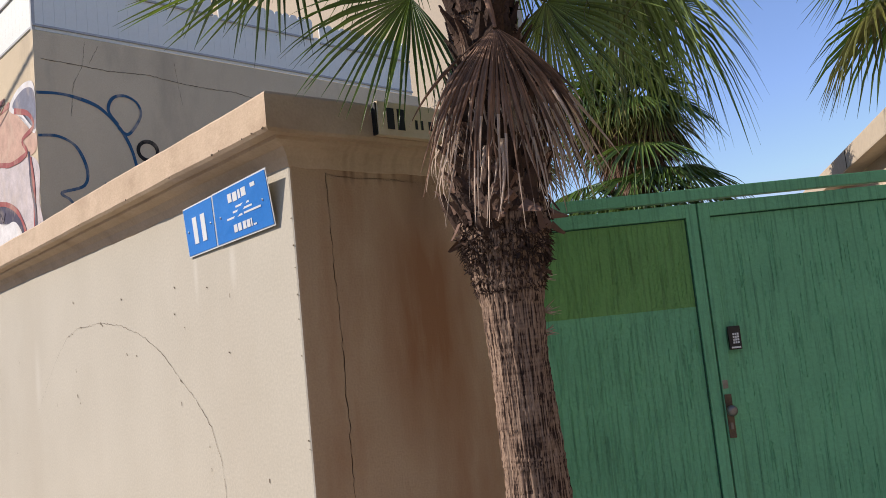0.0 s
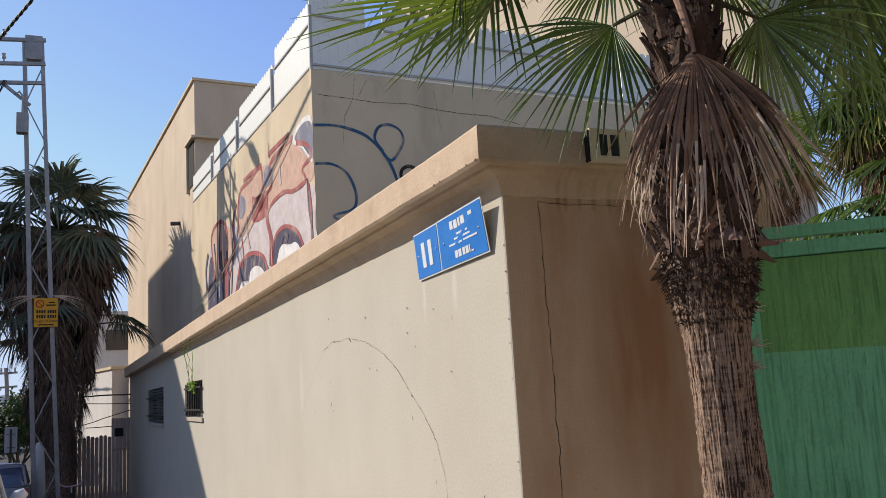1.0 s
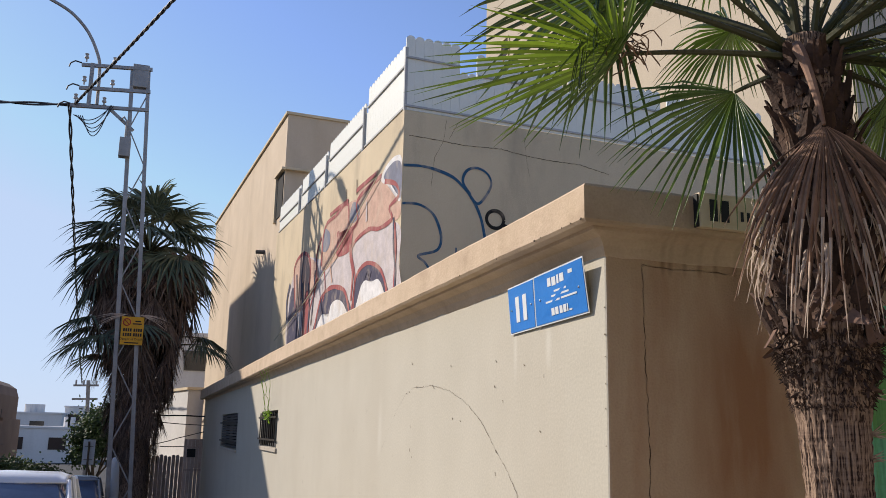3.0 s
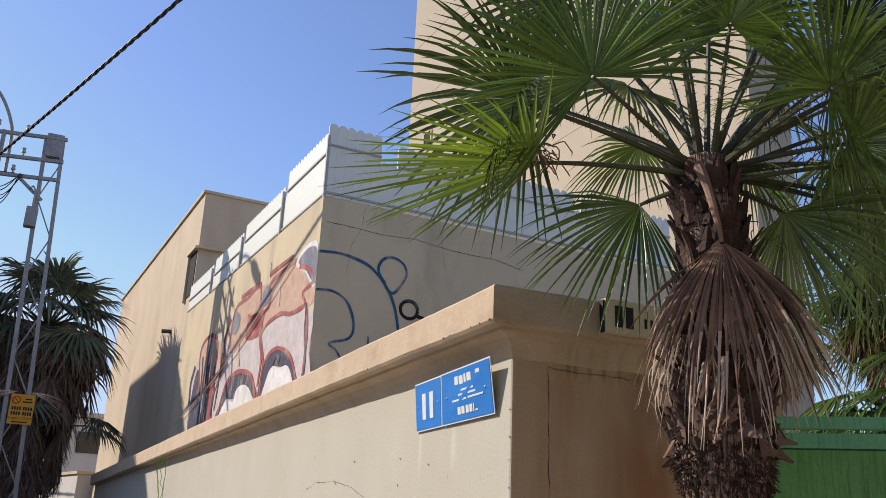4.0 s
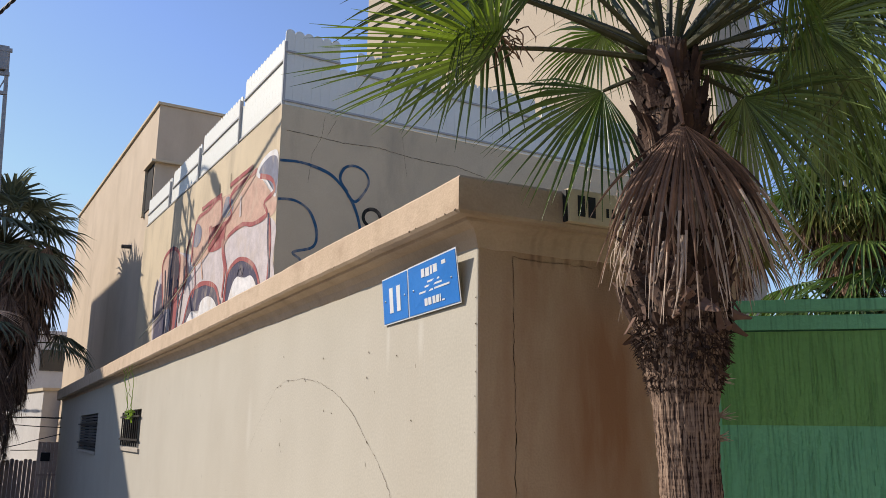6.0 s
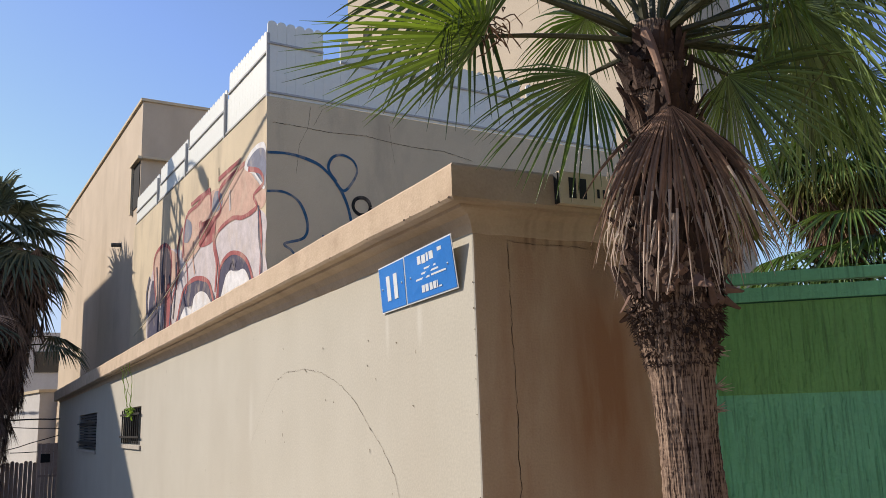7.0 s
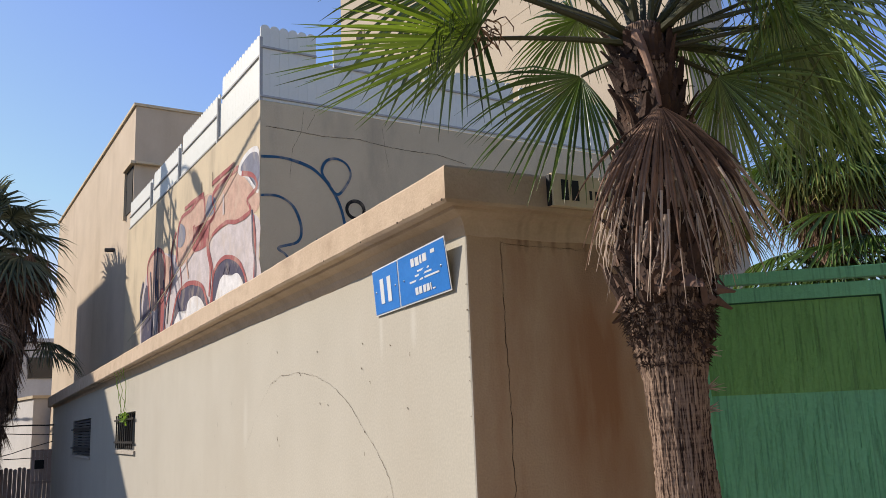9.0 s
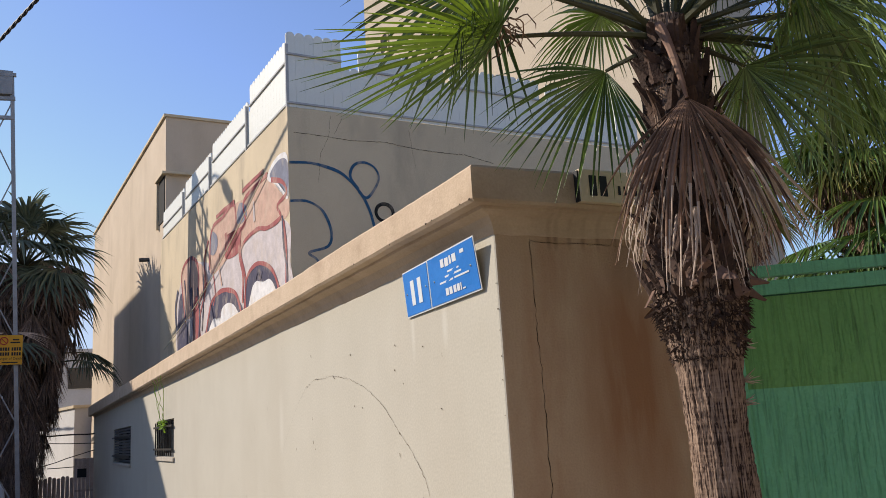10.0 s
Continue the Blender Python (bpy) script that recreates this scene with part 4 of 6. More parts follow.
def plate(name, label, corners, stripes):
    """An enamel plate with a white rim; stripes (u0, u1, v0, v1) are raised white marks on it."""
    tl, tr_, bl, br = [Vector(c) for c in corners]
    at_ = lambda u, v, h: tl.lerp(tr_, u).lerp(bl.lerp(br, u), v) + N_ * h
    N_ = (bl - tl).cross(tr_ - tl).normalized()
    if N_.x > 0:
        N_ = -N_
    th = thing(name, label, "sign", Matrix.Translation(bl))

    def slab(u0, u1, v0, v1, h0, h1, nm, mat):
        b_ = bmesh.new()
        prism(b_, [(u0, v0), (u1, v0), (u1, v1), (u0, v1)], lambda p: at_(*p, h1), lambda p: at_(*p, h0))
        return part(nm, b_, mat, th)
    slab(0, 1, 0, 1, 0, 0.003, "rim", M_plate)
    w = (tr_ - tl).length
    hgt = (bl - tl).length
    slab(0.008 / w, 1 - 0.008 / w, 0.008 / hgt, 1 - 0.008 / hgt, 0.0035, 0.0055, "face", M_blue)
    for s in stripes:
        slab(*s, 0.0058, 0.0068, "lettering", M_plate)
    for u in (0.12, 0.88):
        for v in (0.5,):
            p_ = at_(u, v, 0.0)
            b_ = bmesh.new()
            tube(b_, [(0.003, p_.y, p_.z), p_, at_(u, v, 0.0075), at_(u, v, 0.009)], [0.006, 0.006, 0.006, 0.003], 8)
            part("bolt", b_, M_galv_, th)
    return th


plate("street_number_plate", "blue enamel number plate with a white rim", ((-0.030, 1.058, 2.483), (-0.045, 0.679, 2.487), (-0.008, 1.054, 2.221), (-0.010, 0.716, 2.227)),
      [(0.29, 0.43, 0.25, 0.78), (0.57, 0.71, 0.25, 0.78)])
plate("street_name_plate", "blue enamel street name plate with rows of white lettering", ((-0.047, 0.672, 2.488), (-0.065, 0.097, 2.496), (-0.012, 0.709, 2.227), (-0.014, 0.127, 2.237)),
      [(0.30, 0.37, 0.14, 0.30), (0.39, 0.47, 0.15, 0.31), (0.49, 0.53, 0.14, 0.3), (0.55, 0.63, 0.14, 0.29), (0.72, 0.8, 0.13, 0.2), (0.42, 0.66, 0.40, 0.435), (0.36, 0.7, 0.48, 0.515), (0.24, 0.52, 0.57, 0.605), (0.55, 0.84, 0.565, 0.60),
       (0.34, 0.40, 0.72, 0.86), (0.415, 0.475, 0.72, 0.86), (0.50, 0.555, 0.72, 0.86), (0.57, 0.625, 0.72, 0.86), (0.64, 0.66, 0.72, 0.86), (0.68, 0.73, 0.83, 0.86)])
# ---- number block on the cornice ----
M_stone = material("cream_stone", (0.74, 0.62, 0.43), (0.66, 0.54, 0.36), 0.8, 6, 0.2, 50)
blk = thing("house_number_block", "cream stone number block with dark marks on the cornice", "sign", pose(0.43, -0.11, 2.63))
bm = bmesh.new()
box(bm, 0.412, 0.96, -0.149, -0.113, 2.628, 2.793, None, 0.005)
part("block", bm, M_stone, blk)
bm = bmesh.new()
box(bm, 0.402, 0.411, -0.142, -0.113, 2.63, 2.785)
part("bracket", bm, M_black, blk, "black iron bracket")
for x0, x1 in ((0.465, 0.507), (0.527, 0.57), (0.635, 0.65), (0.67, 0.685), (0.72, 0.75)):
    bm = bmesh.new()
    box(bm, x0, x1, -0.1515, -0.1485, 2.66 if x0 < 0.6 else 2.672, 2.763 if x0 < 0.6 else 2.718)
    part("lettering", bm, M_black, blk)

# ---- barred windows in the street wall ----
M_iron = material("dark_iron", (0.05, 0.045, 0.04), (0.03, 0.025, 0.02), 0.6, 10, 0.3, 60, metal=0.6)
M_shutter = material("dusty_shutter", (0.10, 0.10, 0.10), (0.06, 0.06, 0.06), 0.7, 6, 0.2, 50)
M_sill = material("stone_sill", (0.5, 0.44, 0.36), (0.4, 0.35, 0.28), 0.85, 5, 0.3, 60)
M_glass = material("dark_glass", (0.02, 0.025, 0.03), None, 0.08, 2, 0.0, 20, spec=0.6)
for i, (y0, y1, z0, z1) in enumerate(WINDOWS):
    w = thing(f"window_{i + 1}", "small barred window with dark glass and a stone sill", "window", pose(0, (y0 + y1) / 2, z0), kind="structure")
    bm = bmesh.new()
    box(bm, 0.16, 0.17, y0, y1, z0, z1)
    part("pane", bm, M_glass, w)
    bm = bmesh.new()
    for a, b, c, d in ((y0, y0 + 0.05, z0, z1), (y1 - 0.05, y1, z0, z1), (y0 + .05, y1 - .05, z0, z0 + 0.05), (y0 + .05, y1 - .05, z1 - 0.05, z1)):
        box(bm, 0.12, 0.159, a, b, c, d)
    part("window_frame", bm, M_shutter, w)
    bm = bmesh.new()
    box(bm, -0.03, 0.1, y0 - 0.08, y1 + 0.08, z0 - 0.06, z0 - 0.002, None, 0.006)
    part("window_sill", bm, M_sill, w)
    if i == 0:
        n = 9
        for k in range(n):
            y = y0 + (y1 - y0) * (k + 0.5) / n
            bm = bmesh.new()
            tube(bm, [(-0.03, y, z0 + 0.02), (-0.03, y, z1 - 0.03)], 0.011, 8)
            part("bar", bm, M_iron, w)
        for z in (z0 + 0.1, z1 - 0.12):
            bm = bmesh.new()
            box(bm, -0.045, -0.035, y0 - 0.08, y1 + 0.08, z, z + 0.03)
            part("cross_bar", bm, M_iron, w)
    else:
        for k in range(12):
            z = z0 + 0.03 + (z1 - z0 - 0.04) * k / 12
            bm = bmesh.new()
            box(bm, 0.02, 0.05, y0 + 0.06, y1 - 0.06, z, z + 0.045, None)
            part("slat", bm, M_shutter, w)
        for z in (z0 + 0.13, z1 - 0.22):
            bm = bmesh.new()
            box(bm, -0.035, -0.02, y0 - 0.1, y1 + 0.05, z, z + 0.035)
            part("cross_bar", bm, M_iron, w)

# a weed that hangs from the cornice in front of the barred window
M_weed = material("lime_weed", (0.30, 0.48, 0.05), (0.2, 0.34, 0.04), 0.6, 5, 0.1, 30, translucent=0.3)
weed = thing("weed", "bright lime climbing weed hanging before the barred window", "plant", pose(-0.05, 10.5, 1.95))
bm = bmesh.new()
wr = random.Random(9)
for i in range(4):
    y = 10.1 + i * 0.35
    tube(bm, crooked((-0.157, y, 2.60), (-0.06, 10.4 + i * 0.1, 1.8), 8, 0.03, wr), 0.005, 4)
part("stem", bm, M_weed, weed)
bm = bmesh.new()
for i in range(44):
    c = Vector((-0.06, 10.5, 1.86)) + Vector((wr.uniform(-.05, .03), wr.gauss(0, .13), wr.gauss(0, .04)))
    d = Vector((wr.uniform(-1, 1), wr.uniform(-1, 1), wr.uniform(-1, 1))).normalized() * wr.uniform(0.02, 0.05)
    s = d.orthogonal().normalized() * 0.016
    bm.faces.new([bm.verts.new(c - d), bm.verts.new(c + s), bm.verts.new(c + d), bm.verts.new(c - s)])
part("leaves", bm, M_weed, weed)

# ---- gate fittings ----
M_keypad = material("black_plastic", (0.015, 0.015, 0.016), None, 0.4, 10, 0.05, 60, spec=0.5)
M_steel = material("worn_steel", (0.32, 0.31, 0.29), (0.22, 0.2, 0.18), 0.42, 12, 0.2, 60, metal=0.8)
M_rust = material("worn_plate", (0.20, 0.14, 0.09), (0.12, 0.09, 0.06), 0.7, 14, 0.3, 60, metal=0.3)
kp = gpart("keypad", [(0.832, 0.898, -0.045, -0.021, 1.446, 1.572)], M_keypad, None, "black keypad box", 0.006)
for r_ in range(4):
    for c_ in range(3):
        gpart("key", [(0.852 + c_ * 0.012, 0.861 + c_ * 0.012, -0.048, -0.0455, 1.478 + r_ * 0.015, 1.489 + r_ * 0.015)], M_plate, kp, "", 0)
gpart("keypad_strip", [(0.84, 0.89, -0.047, -0.0455, 1.453, 1.462)], M_plate, kp, "", 0)
lp = gpart("lock_plate", [(0.772, 0.808, -0.03, -0.021, 0.985, 1.215)], M_rust, None, "worn brown lock plate", 0.003)
bm = bmesh.new()
tube(bm, [GATE @ Vector((0.79, y, 1.13)) for y in (-0.03, -0.05, -0.052, -0.065, -0.08, -0.085)], [0.012, 0.012, 0.026, 0.03, 0.026, 0.01], 16)
part("knob", bm, M_steel, lp, "round steel knob", smooth=True)
gpart("cylinder", [(0.782, 0.796, -0.036, -0.03, 1.03, 1.065)], M_steel, lp, "", 0.002)
gpart("patch", [(0.772, 0.80, -0.0225, -0.0205, 1.245, 1.29)], M_steel, None, "bare scraped metal patch", 0)
gpart("hinge_post", [(-0.33, -0.26, -0.05, 0.05, 0.0, 2.34)], M_green)
# vertical ribs that stand up from the sheet
gr_ = random.Random(17)
bm, bm2 = bmesh.new(), bmesh.new()
for i in range(1500):
    s = gr_.choice((gr_.uniform(-0.18, 0.69), gr_.uniform(0.86, 3.3)))
    z = gr_.uniform(0.3, 2.1)
    L = gr_.uniform(0.02, 0.12) if i % 3 else gr_.uniform(0.1, 0.34)
    z1_ = min(z + L, 2.165)
    if s < 0.75 and z1_ > 1.69:
        box(bm2, s, s + gr_.uniform(0.0012, 0.0035), -0.0025 - gr_.uniform(0.001, 0.0035), -0.001, max(z, 1.70), z1_, GATE)
        continue
    box(bm, s, s + gr_.uniform(0.0012, 0.0035), -gr_.uniform(0.001, 0.0045), 0.001, z, z1_, GATE)
part("rib", bm, M_green, gate, "raised vertical paint ridges")["kind"] = "stuff"
part("rib", bm2, M_green2, gate, "raised olive paint ridges")["kind"] = "stuff"

# ---- white fence on the upper storey ----
def picket_mesh(w, z0, z1):
    pts = [(0.001, z0), (w - 0.001, z0), (w - 0.001, z1 - 0.07)]
    for k in range(7):
        a = math.pi * k / 6
        pts.append((w / 2 + (w / 2 - 0.001) * math.cos(a), z1 - 0.07 + 0.07 * math.sin(a)))
    b_ = bmesh.new()
    prism(b_, pts, lambda p: (p[0], -0.012, p[1]), lambda p: (p[0], 0.012, p[1]))
    return mesh_of(b_, M_white, "picket")


M_rail = material("grey_fence_rail", (0.44, 0.44, 0.43), (0.37, 0.37, 0.36), 0.5, 4, 0.05, 40)


def fence_run(label, runs, turn, posts=True):
    """Runs (start, end, top) of white pickets on rails, along the local x axis of turn."""
    f = thing("picket_fence", label, "fence", turn)
    for s0, s1, top in runs:
        n = max(1, round((s1 - s0) / 0.165))
        w = (s1 - s0) / n
        me = picket_mesh(w, 6.88, top)
        for i in range(n):
            ob = new("picket", me)
            ob.parent = f
            ob.location = (s0 + i * w, 0, 0)
        for z in ((top - 0.42, 6.93) if s1 - s0 > 0.5 else (6.93,)):
            b_ = bmesh.new()
            box(b_, s0, s1, -0.04, -0.013, z, z + 0.032, turn)
            part("rail", b_, M_rail, f)
        if s1 - s0 > 0.5 and posts:
            b_ = bmesh.new()
            box(b_, s0 - 0.02, s0 + 0.03, -0.062, -0.013, 6.86, top - 0.12, turn)
            part("post", b_, M_rail, f)
    return f


fence_run("white vinyl picket fence with scalloped tops above the graffiti", [(0.07, 2.3, 8.10), (2.3, 2.45, 7.62), (2.45, 5.15, 7.86), (5.15, 5.3, 7.5), (5.3, 7.8, 7.74), (7.8, 7.95, 7.4), (7.95, 10.5, 7.66)],
          UP @ pose(0.07, 0, 0, 0, 0, 90) @ Matrix.Diagonal((1, -1, 1, 1)))
fence_run("white vinyl picket fence with scalloped tops facing the corner", [(0.02, 1.0, 8.21), (1.0, 1.32, 7.72), (1.32, 3.0, 8.10), (3.0, 3.12, 7.72), (3.12, 5.1, 8.05), (5.1, 5.25, 7.7), (5.25, 7.5, 8.0)], UP @ pose(0, 0.07, 0), posts=False)

# ---- graffiti and cracks on the upper storey ----
def paint(name, rgb, wear=0.45):
    return material(name, rgb, [c * 0.72 for c in rgb], 0.8, 5, 0.1, 40, stain=(0.56, 0.45, 0.33), stain_amt=wear, stain_scale=(4, 4, 2.5))


P_pale, P_salmon, P_red = paint("pale_paint", (0.60, 0.53, 0.52)), paint("salmon_paint", (0.60, 0.38, 0.285), 0.6), paint("red_paint", (0.36, 0.085, 0.085), 0.55)
P_navy, P_white, P_grey, P_blue, P_black = paint("navy_paint", (0.06, 0.055, 0.10)), paint("white_paint", (0.78, 0.76, 0.74)), paint("grey_blue_paint", (0.20, 0.21, 0.27)), paint("blue_spray", (0.035, 0.12, 0.22), 0.7), paint("black_spray", (0.02, 0.018, 0.015))


def spline(pts, closed, n=6):
    out = []
    m = len(pts)
    for i in range(m if closed else m - 1):
        g = lambda k: pts[(i + k) % m] if closed else pts[min(max(i + k, 0), m - 1)]
        p0, p1, p2, p3 = g(-1), g(0), g(1), g(2)
        for j in range(n):
            t = j / n
            out.append(tuple(0.5 * (2 * b + (c - a) * t + (2 * a - 5 * b + 4 * c - d) * t * t + (3 * b - a - 3 * c + d) * t ** 3) for a, b, c, d in zip(p0, p1, p2, p3)))
    return out if closed else out + [pts[-1]]


on_left = lambda h: (lambda s, z: UP @ Vector((-h, s, z)))
on_front = lambda h: (lambda s, z: UP @ Vector((s, -h, z)))


def patch(name, pts, f, mat):
    b_ = bmesh.new()
    b_.faces.new([b_.verts.new(f(*p)) for p in spline(pts, True)])
    bmesh.ops.triangulate(b_, faces=b_.faces)
    return part(name, b_, mat, upper)


def stroke(name, pts, f, w, mat):
    line = spline(pts, False, 8)
    b_ = bmesh.new()
    prev = None
    for i, (a, z) in enumerate(line):
        q, p = line[min(i + 1, len(line) - 1)], line[max(i - 1, 0)]
        dx, dz = q[0] - p[0], q[1] - p[1]
        L = math.hypot(dx, dz) or 1
        ww = w * (0.85 + 0.25 * noise.noise((a * 3, z * 3, 0.5)))
        row = [b_.verts.new(f(a - dz / L * ww, z + dx / L * ww)), b_.verts.new(f(a + dz / L * ww, z - dx / L * ww))]
        if prev:
            b_.faces.new((prev[0], prev[1], row[1], row[0]))
        prev = row
    return part(name, b_, mat, upper)


L1, L2, L3, L4, L5 = [on_left(h) for h in (0.003, 0.005, 0.007, 0.009, 0.011)]
patch("graffiti_fill", [(4.87, 5.2), (2.82, 5.1), (1.2, 5.2), (0.05, 4.9), (0.03, 4.3), (0.04, 3.6), (2.5, 3.5), (5.6, 3.5), (8.3, 3.5), (8.39, 4.96), (7.13, 5.6)], L1, P_pale)
patch("graffiti_fill", [(5.13, 5.0), (5.08, 5.9), (3.26, 6.02), (2.56, 5.96), (2.42, 6.1), (1.1, 6.02), (0.72, 5.79), (0.3, 5.6), (0.05, 5.39), (0.1, 5.04), (1.15, 5.1), (1.83, 5.16), (2.92, 5.12), (3.79, 5.05)], L2, P_salmon)
patch("graffiti_fill", [(7.45, 4.42), (7.9, 5.4), (7.18, 5.68), (6.37, 5.5), (5.6, 5.2), (5.4, 4.8), (6.2, 4.7), (6.69, 4.4)], L2, P_salmon)
patch("graffiti_fill", [(5.6, 3.6), (5.36, 4.06), (5.03, 4.37), (4.39, 4.47), (3.71, 4.41), (3.12, 4.22), (2.71, 3.6)], L3, P_navy)
patch("graffiti_fill", [(2.56, 3.6), (2.5, 4.26), (2.3, 4.48), (1.78, 4.55), (1.15, 4.4), (0.75, 4.14), (0.48, 3.6)], L3, P_navy)
patch("graffiti_fill", [(8.3, 3.6), (8.32, 4.59), (7.98, 5.05), (7.5, 4.5), (7.2, 4.0), (6.9, 3.6)], L3, P_navy)
patch("graffiti_fill", [(6.7, 3.6), (6.75, 4.3), (6.5, 4.75), (6.2, 4.5), (6.1, 3.9), (6.0, 3.6)], L3, P_red)
patch("graffiti_fill", [(5.34, 3.6), (4.95, 4.02), (4.4, 3.92), (4.2, 4.14), (3.71, 4.18), (3.19, 4.0), (2.95, 3.6)], L4, P_white)
patch("graffiti_fill", [(2.37, 3.6), (2.19, 4.12), (1.89, 4.28), (1.48, 4.2), (1.07, 4.18), (0.75, 3.92), (0.7, 3.6)], L4, P_white)
patch("graffiti_fill", [(1.12, 5.93), (0.85, 6.12), (0.36, 6.16), (0.03, 6.0), (0.02, 5.35), (0.25, 5.4), (0.55, 5.66)], L3, P_white)
patch("graffiti_fill", [(0.95, 5.92), (0.8, 6.04), (0.36, 6.07), (0.03, 5.9), (0.03, 5.38), (0.22, 5.48), (0.47, 5.7)], L4, P_grey)
patch("graffiti_fill", [(3.07, 5.66), (2.87, 5.95), (2.44, 5.79), (2.42, 5.58), (2.83, 5.54)], L4, P_grey)
patch("graffiti_fill", [(5.23, 5.51), (5.04, 5.87), (4.58, 5.71), (4.55, 5.45), (4.87, 5.35)], L4, P_grey)
patch("graffiti_fill", [(3.9, 5.09), (3.86, 5.5), (3.6, 5.5), (3.5, 5.22), (3.13, 5.22), (3.1, 5.5), (2.93, 5.46), (2.87, 5.04)], L4, P_red)
for pts, w in (([(5.65, 3.6), (5.36, 4.06), (5.03, 4.4), (4.39, 4.5), (3.71, 4.43), (3.12, 4.22), (2.68, 3.6)], 0.05), ([(2.56, 3.6), (2.52, 4.26), (2.33, 4.5), (1.78, 4.58), (1.15, 4.42), (0.75, 4.14), (0.42, 3.6)], 0.05),
               ([(5.2, 5.1), (5.0, 5.9), (4.1, 5.98), (3.26, 6.03), (3.04, 5.48), (2.48, 5.51), (2.54, 5.93), (1.1, 6.02)], 0.05), ([(0.9, 5.86), (0.31, 5.66), (0.12, 5.42), (0.6, 5.33), (0.45, 5.1), (1.14, 5.08), (1.85, 5.2), (2.8, 5.05), (2.53, 4.42), (2.69, 3.8)], 0.045),
               ([(7.5, 4.3), (7.93, 5.45), (7.18, 5.71), (6.37, 5.5), (6.2, 4.94), (6.6, 4.4)], 0.05), ([(4.9, 5.0), (4.75, 4.55), (4.9, 4.3)], 0.04), ([(0.3, 5.0), (0.2, 4.5), (0.25, 3.8)], 0.05)):
    stroke("graffiti_outline", pts, L5, w, P_red)
for pts, w in (([(6.9, 5.0), (6.75, 4.4), (6.8, 3.6)], 0.09), ([(6.3, 4.9), (6.1, 4.3), (6.2, 3.7)], 0.06), ([(5.7, 5.1), (5.75, 4.5), (5.9, 3.9)], 0.045), ([(7.6, 5.3), (7.45, 4.7), (7.6, 4.2)], 0.05), ([(1.9, 4.3), (1.75, 4.42), (1.6, 4.28), (1.5, 4.4)], 0.02)):
    stroke("graffiti_outline", pts, on_left(0.015), w, P_navy)
L6 = on_left(0.013)
for pts, w, mat in (([(3.87, 5.6), (3.82, 5.12)], 0.075, P_red), ([(4.61, 6.1), (3.89, 6.1), (3.21, 6.08)], 0.05, P_red), ([(2.67, 6.13), (1.91, 6.14), (1.32, 6.14)], 0.055, P_red), ([(2.8, 5.42), (2.9, 4.96), (2.68, 4.54), (2.74, 4.03)], 0.06, P_red),
                    ([(5.29, 5.76), (5.66, 5.39), (5.56, 4.94), (5.7, 4.5)], 0.05, P_red), ([(6.3, 4.5), (5.8, 4.7), (5.45, 4.85), (5.88, 4.45), (6.2, 4.1)], 0.05, P_red), ([(1.94, 5.75), (1.9, 5.37)], 0.05, P_pale), ([(3.39, 6.36), (3.33, 6.05)], 0.018, P_black), ([(2.65, 6.36), (2.62, 6.05)], 0.018, P_black),
                    ([(8.32, 5.16), (8.6, 4.8), (8.5, 4.3)], 0.09, P_navy), ([(6.9, 5.75), (7.05, 5.19), (7.0, 4.6)], 0.085, P_navy), ([(4.4, 5.3), (4.35, 4.9), (4.2, 4.6)], 0.04, P_salmon), ([(0.35, 5.1), (0.3, 4.6), (0.18, 4.2), (0.2, 3.8)], 0.04, P_navy)):
    stroke("graffiti_outline", pts, L6, w, mat)
F1_ = on_front(0.006)
stroke("spray_line", [(0.01, 5.9), (0.4, 5.92), (0.82, 5.83), (1.05, 5.68), (1.26, 5.44), (1.4, 5.15), (1.48, 4.8)], F1_, 0.028, P_blue)
stroke("spray_line", [(1.2, 5.55), (1.06, 5.75), (1.13, 5.95), (1.32, 6.02), (1.52, 5.93), (1.57, 5.72), (1.36, 5.41), (1.2, 5.5)], on_front(0.009), 0.026, P_blue)
stroke("spray_line", [(0.01, 5.26), (0.3, 5.27), (0.55, 5.13), (0.69, 4.8), (0.63, 4.55), (0.31, 4.43), (0.42, 4.33), (0.52, 4.2)], F1_, 0.026, P_blue)
stroke("spray_line", [(0.96, 4.62), (0.96, 4.4)], F1_, 0.022, P_blue)
stroke("spray_line", [(1.66 + 0.16 * math.cos(a), 5.17 + 0.15 * math.sin(a)) for a in [k * 0.6283 for k in range(11)]], F1_, 0.035, P_black)
stroke("spray_line", [(1.78, 5.1), (1.86, 5.07), (1.94, 5.06)], on_front(0.009), 0.04, P_black)
crack(upper, [(0.1, 6.42), (0.6, 6.41), (1.1, 6.38), (1.7, 6.42), (2.3, 6.36), (2.8, 6.34), (3.3, 6.35), (3.9, 6.24)], on_front(0.005), 0.006, cr)
crack(upper, [(0.75, 6.8), (0.7, 6.4), (0.55, 6.1), (0.5, 5.6)], on_front(0.005), 0.003, cr)
crack(upper, [(0.95, 6.75), (0.8, 6.45)], on_front(0.005), 0.003, cr)
crack(upper, [(2.2, 6.7), (2.25, 6.3), (2.3, 6.0)], on_front(0.005), 0.0025, cr)
# a thin cord that hangs over both
M_cord = material("pale_cord", (0.55, 0.5, 0.35), None, 0.8, 5, 0.1, 40)
cord = thing("cord", "thin pale cord slung across the graffiti wall", "cord", UP @ pose(-0.1, 9, 3.7))
bm = bmesh.new()
tube(bm, [UP @ Vector((-0.06, 9.7 - 8.5 * t, 3.9 + 2.1 * t - 0.25 * math.sin(math.pi * t))) for t in [i / 16 for i in range(17)]], 0.011, 5)
part("strand", bm, M_cord, cord)

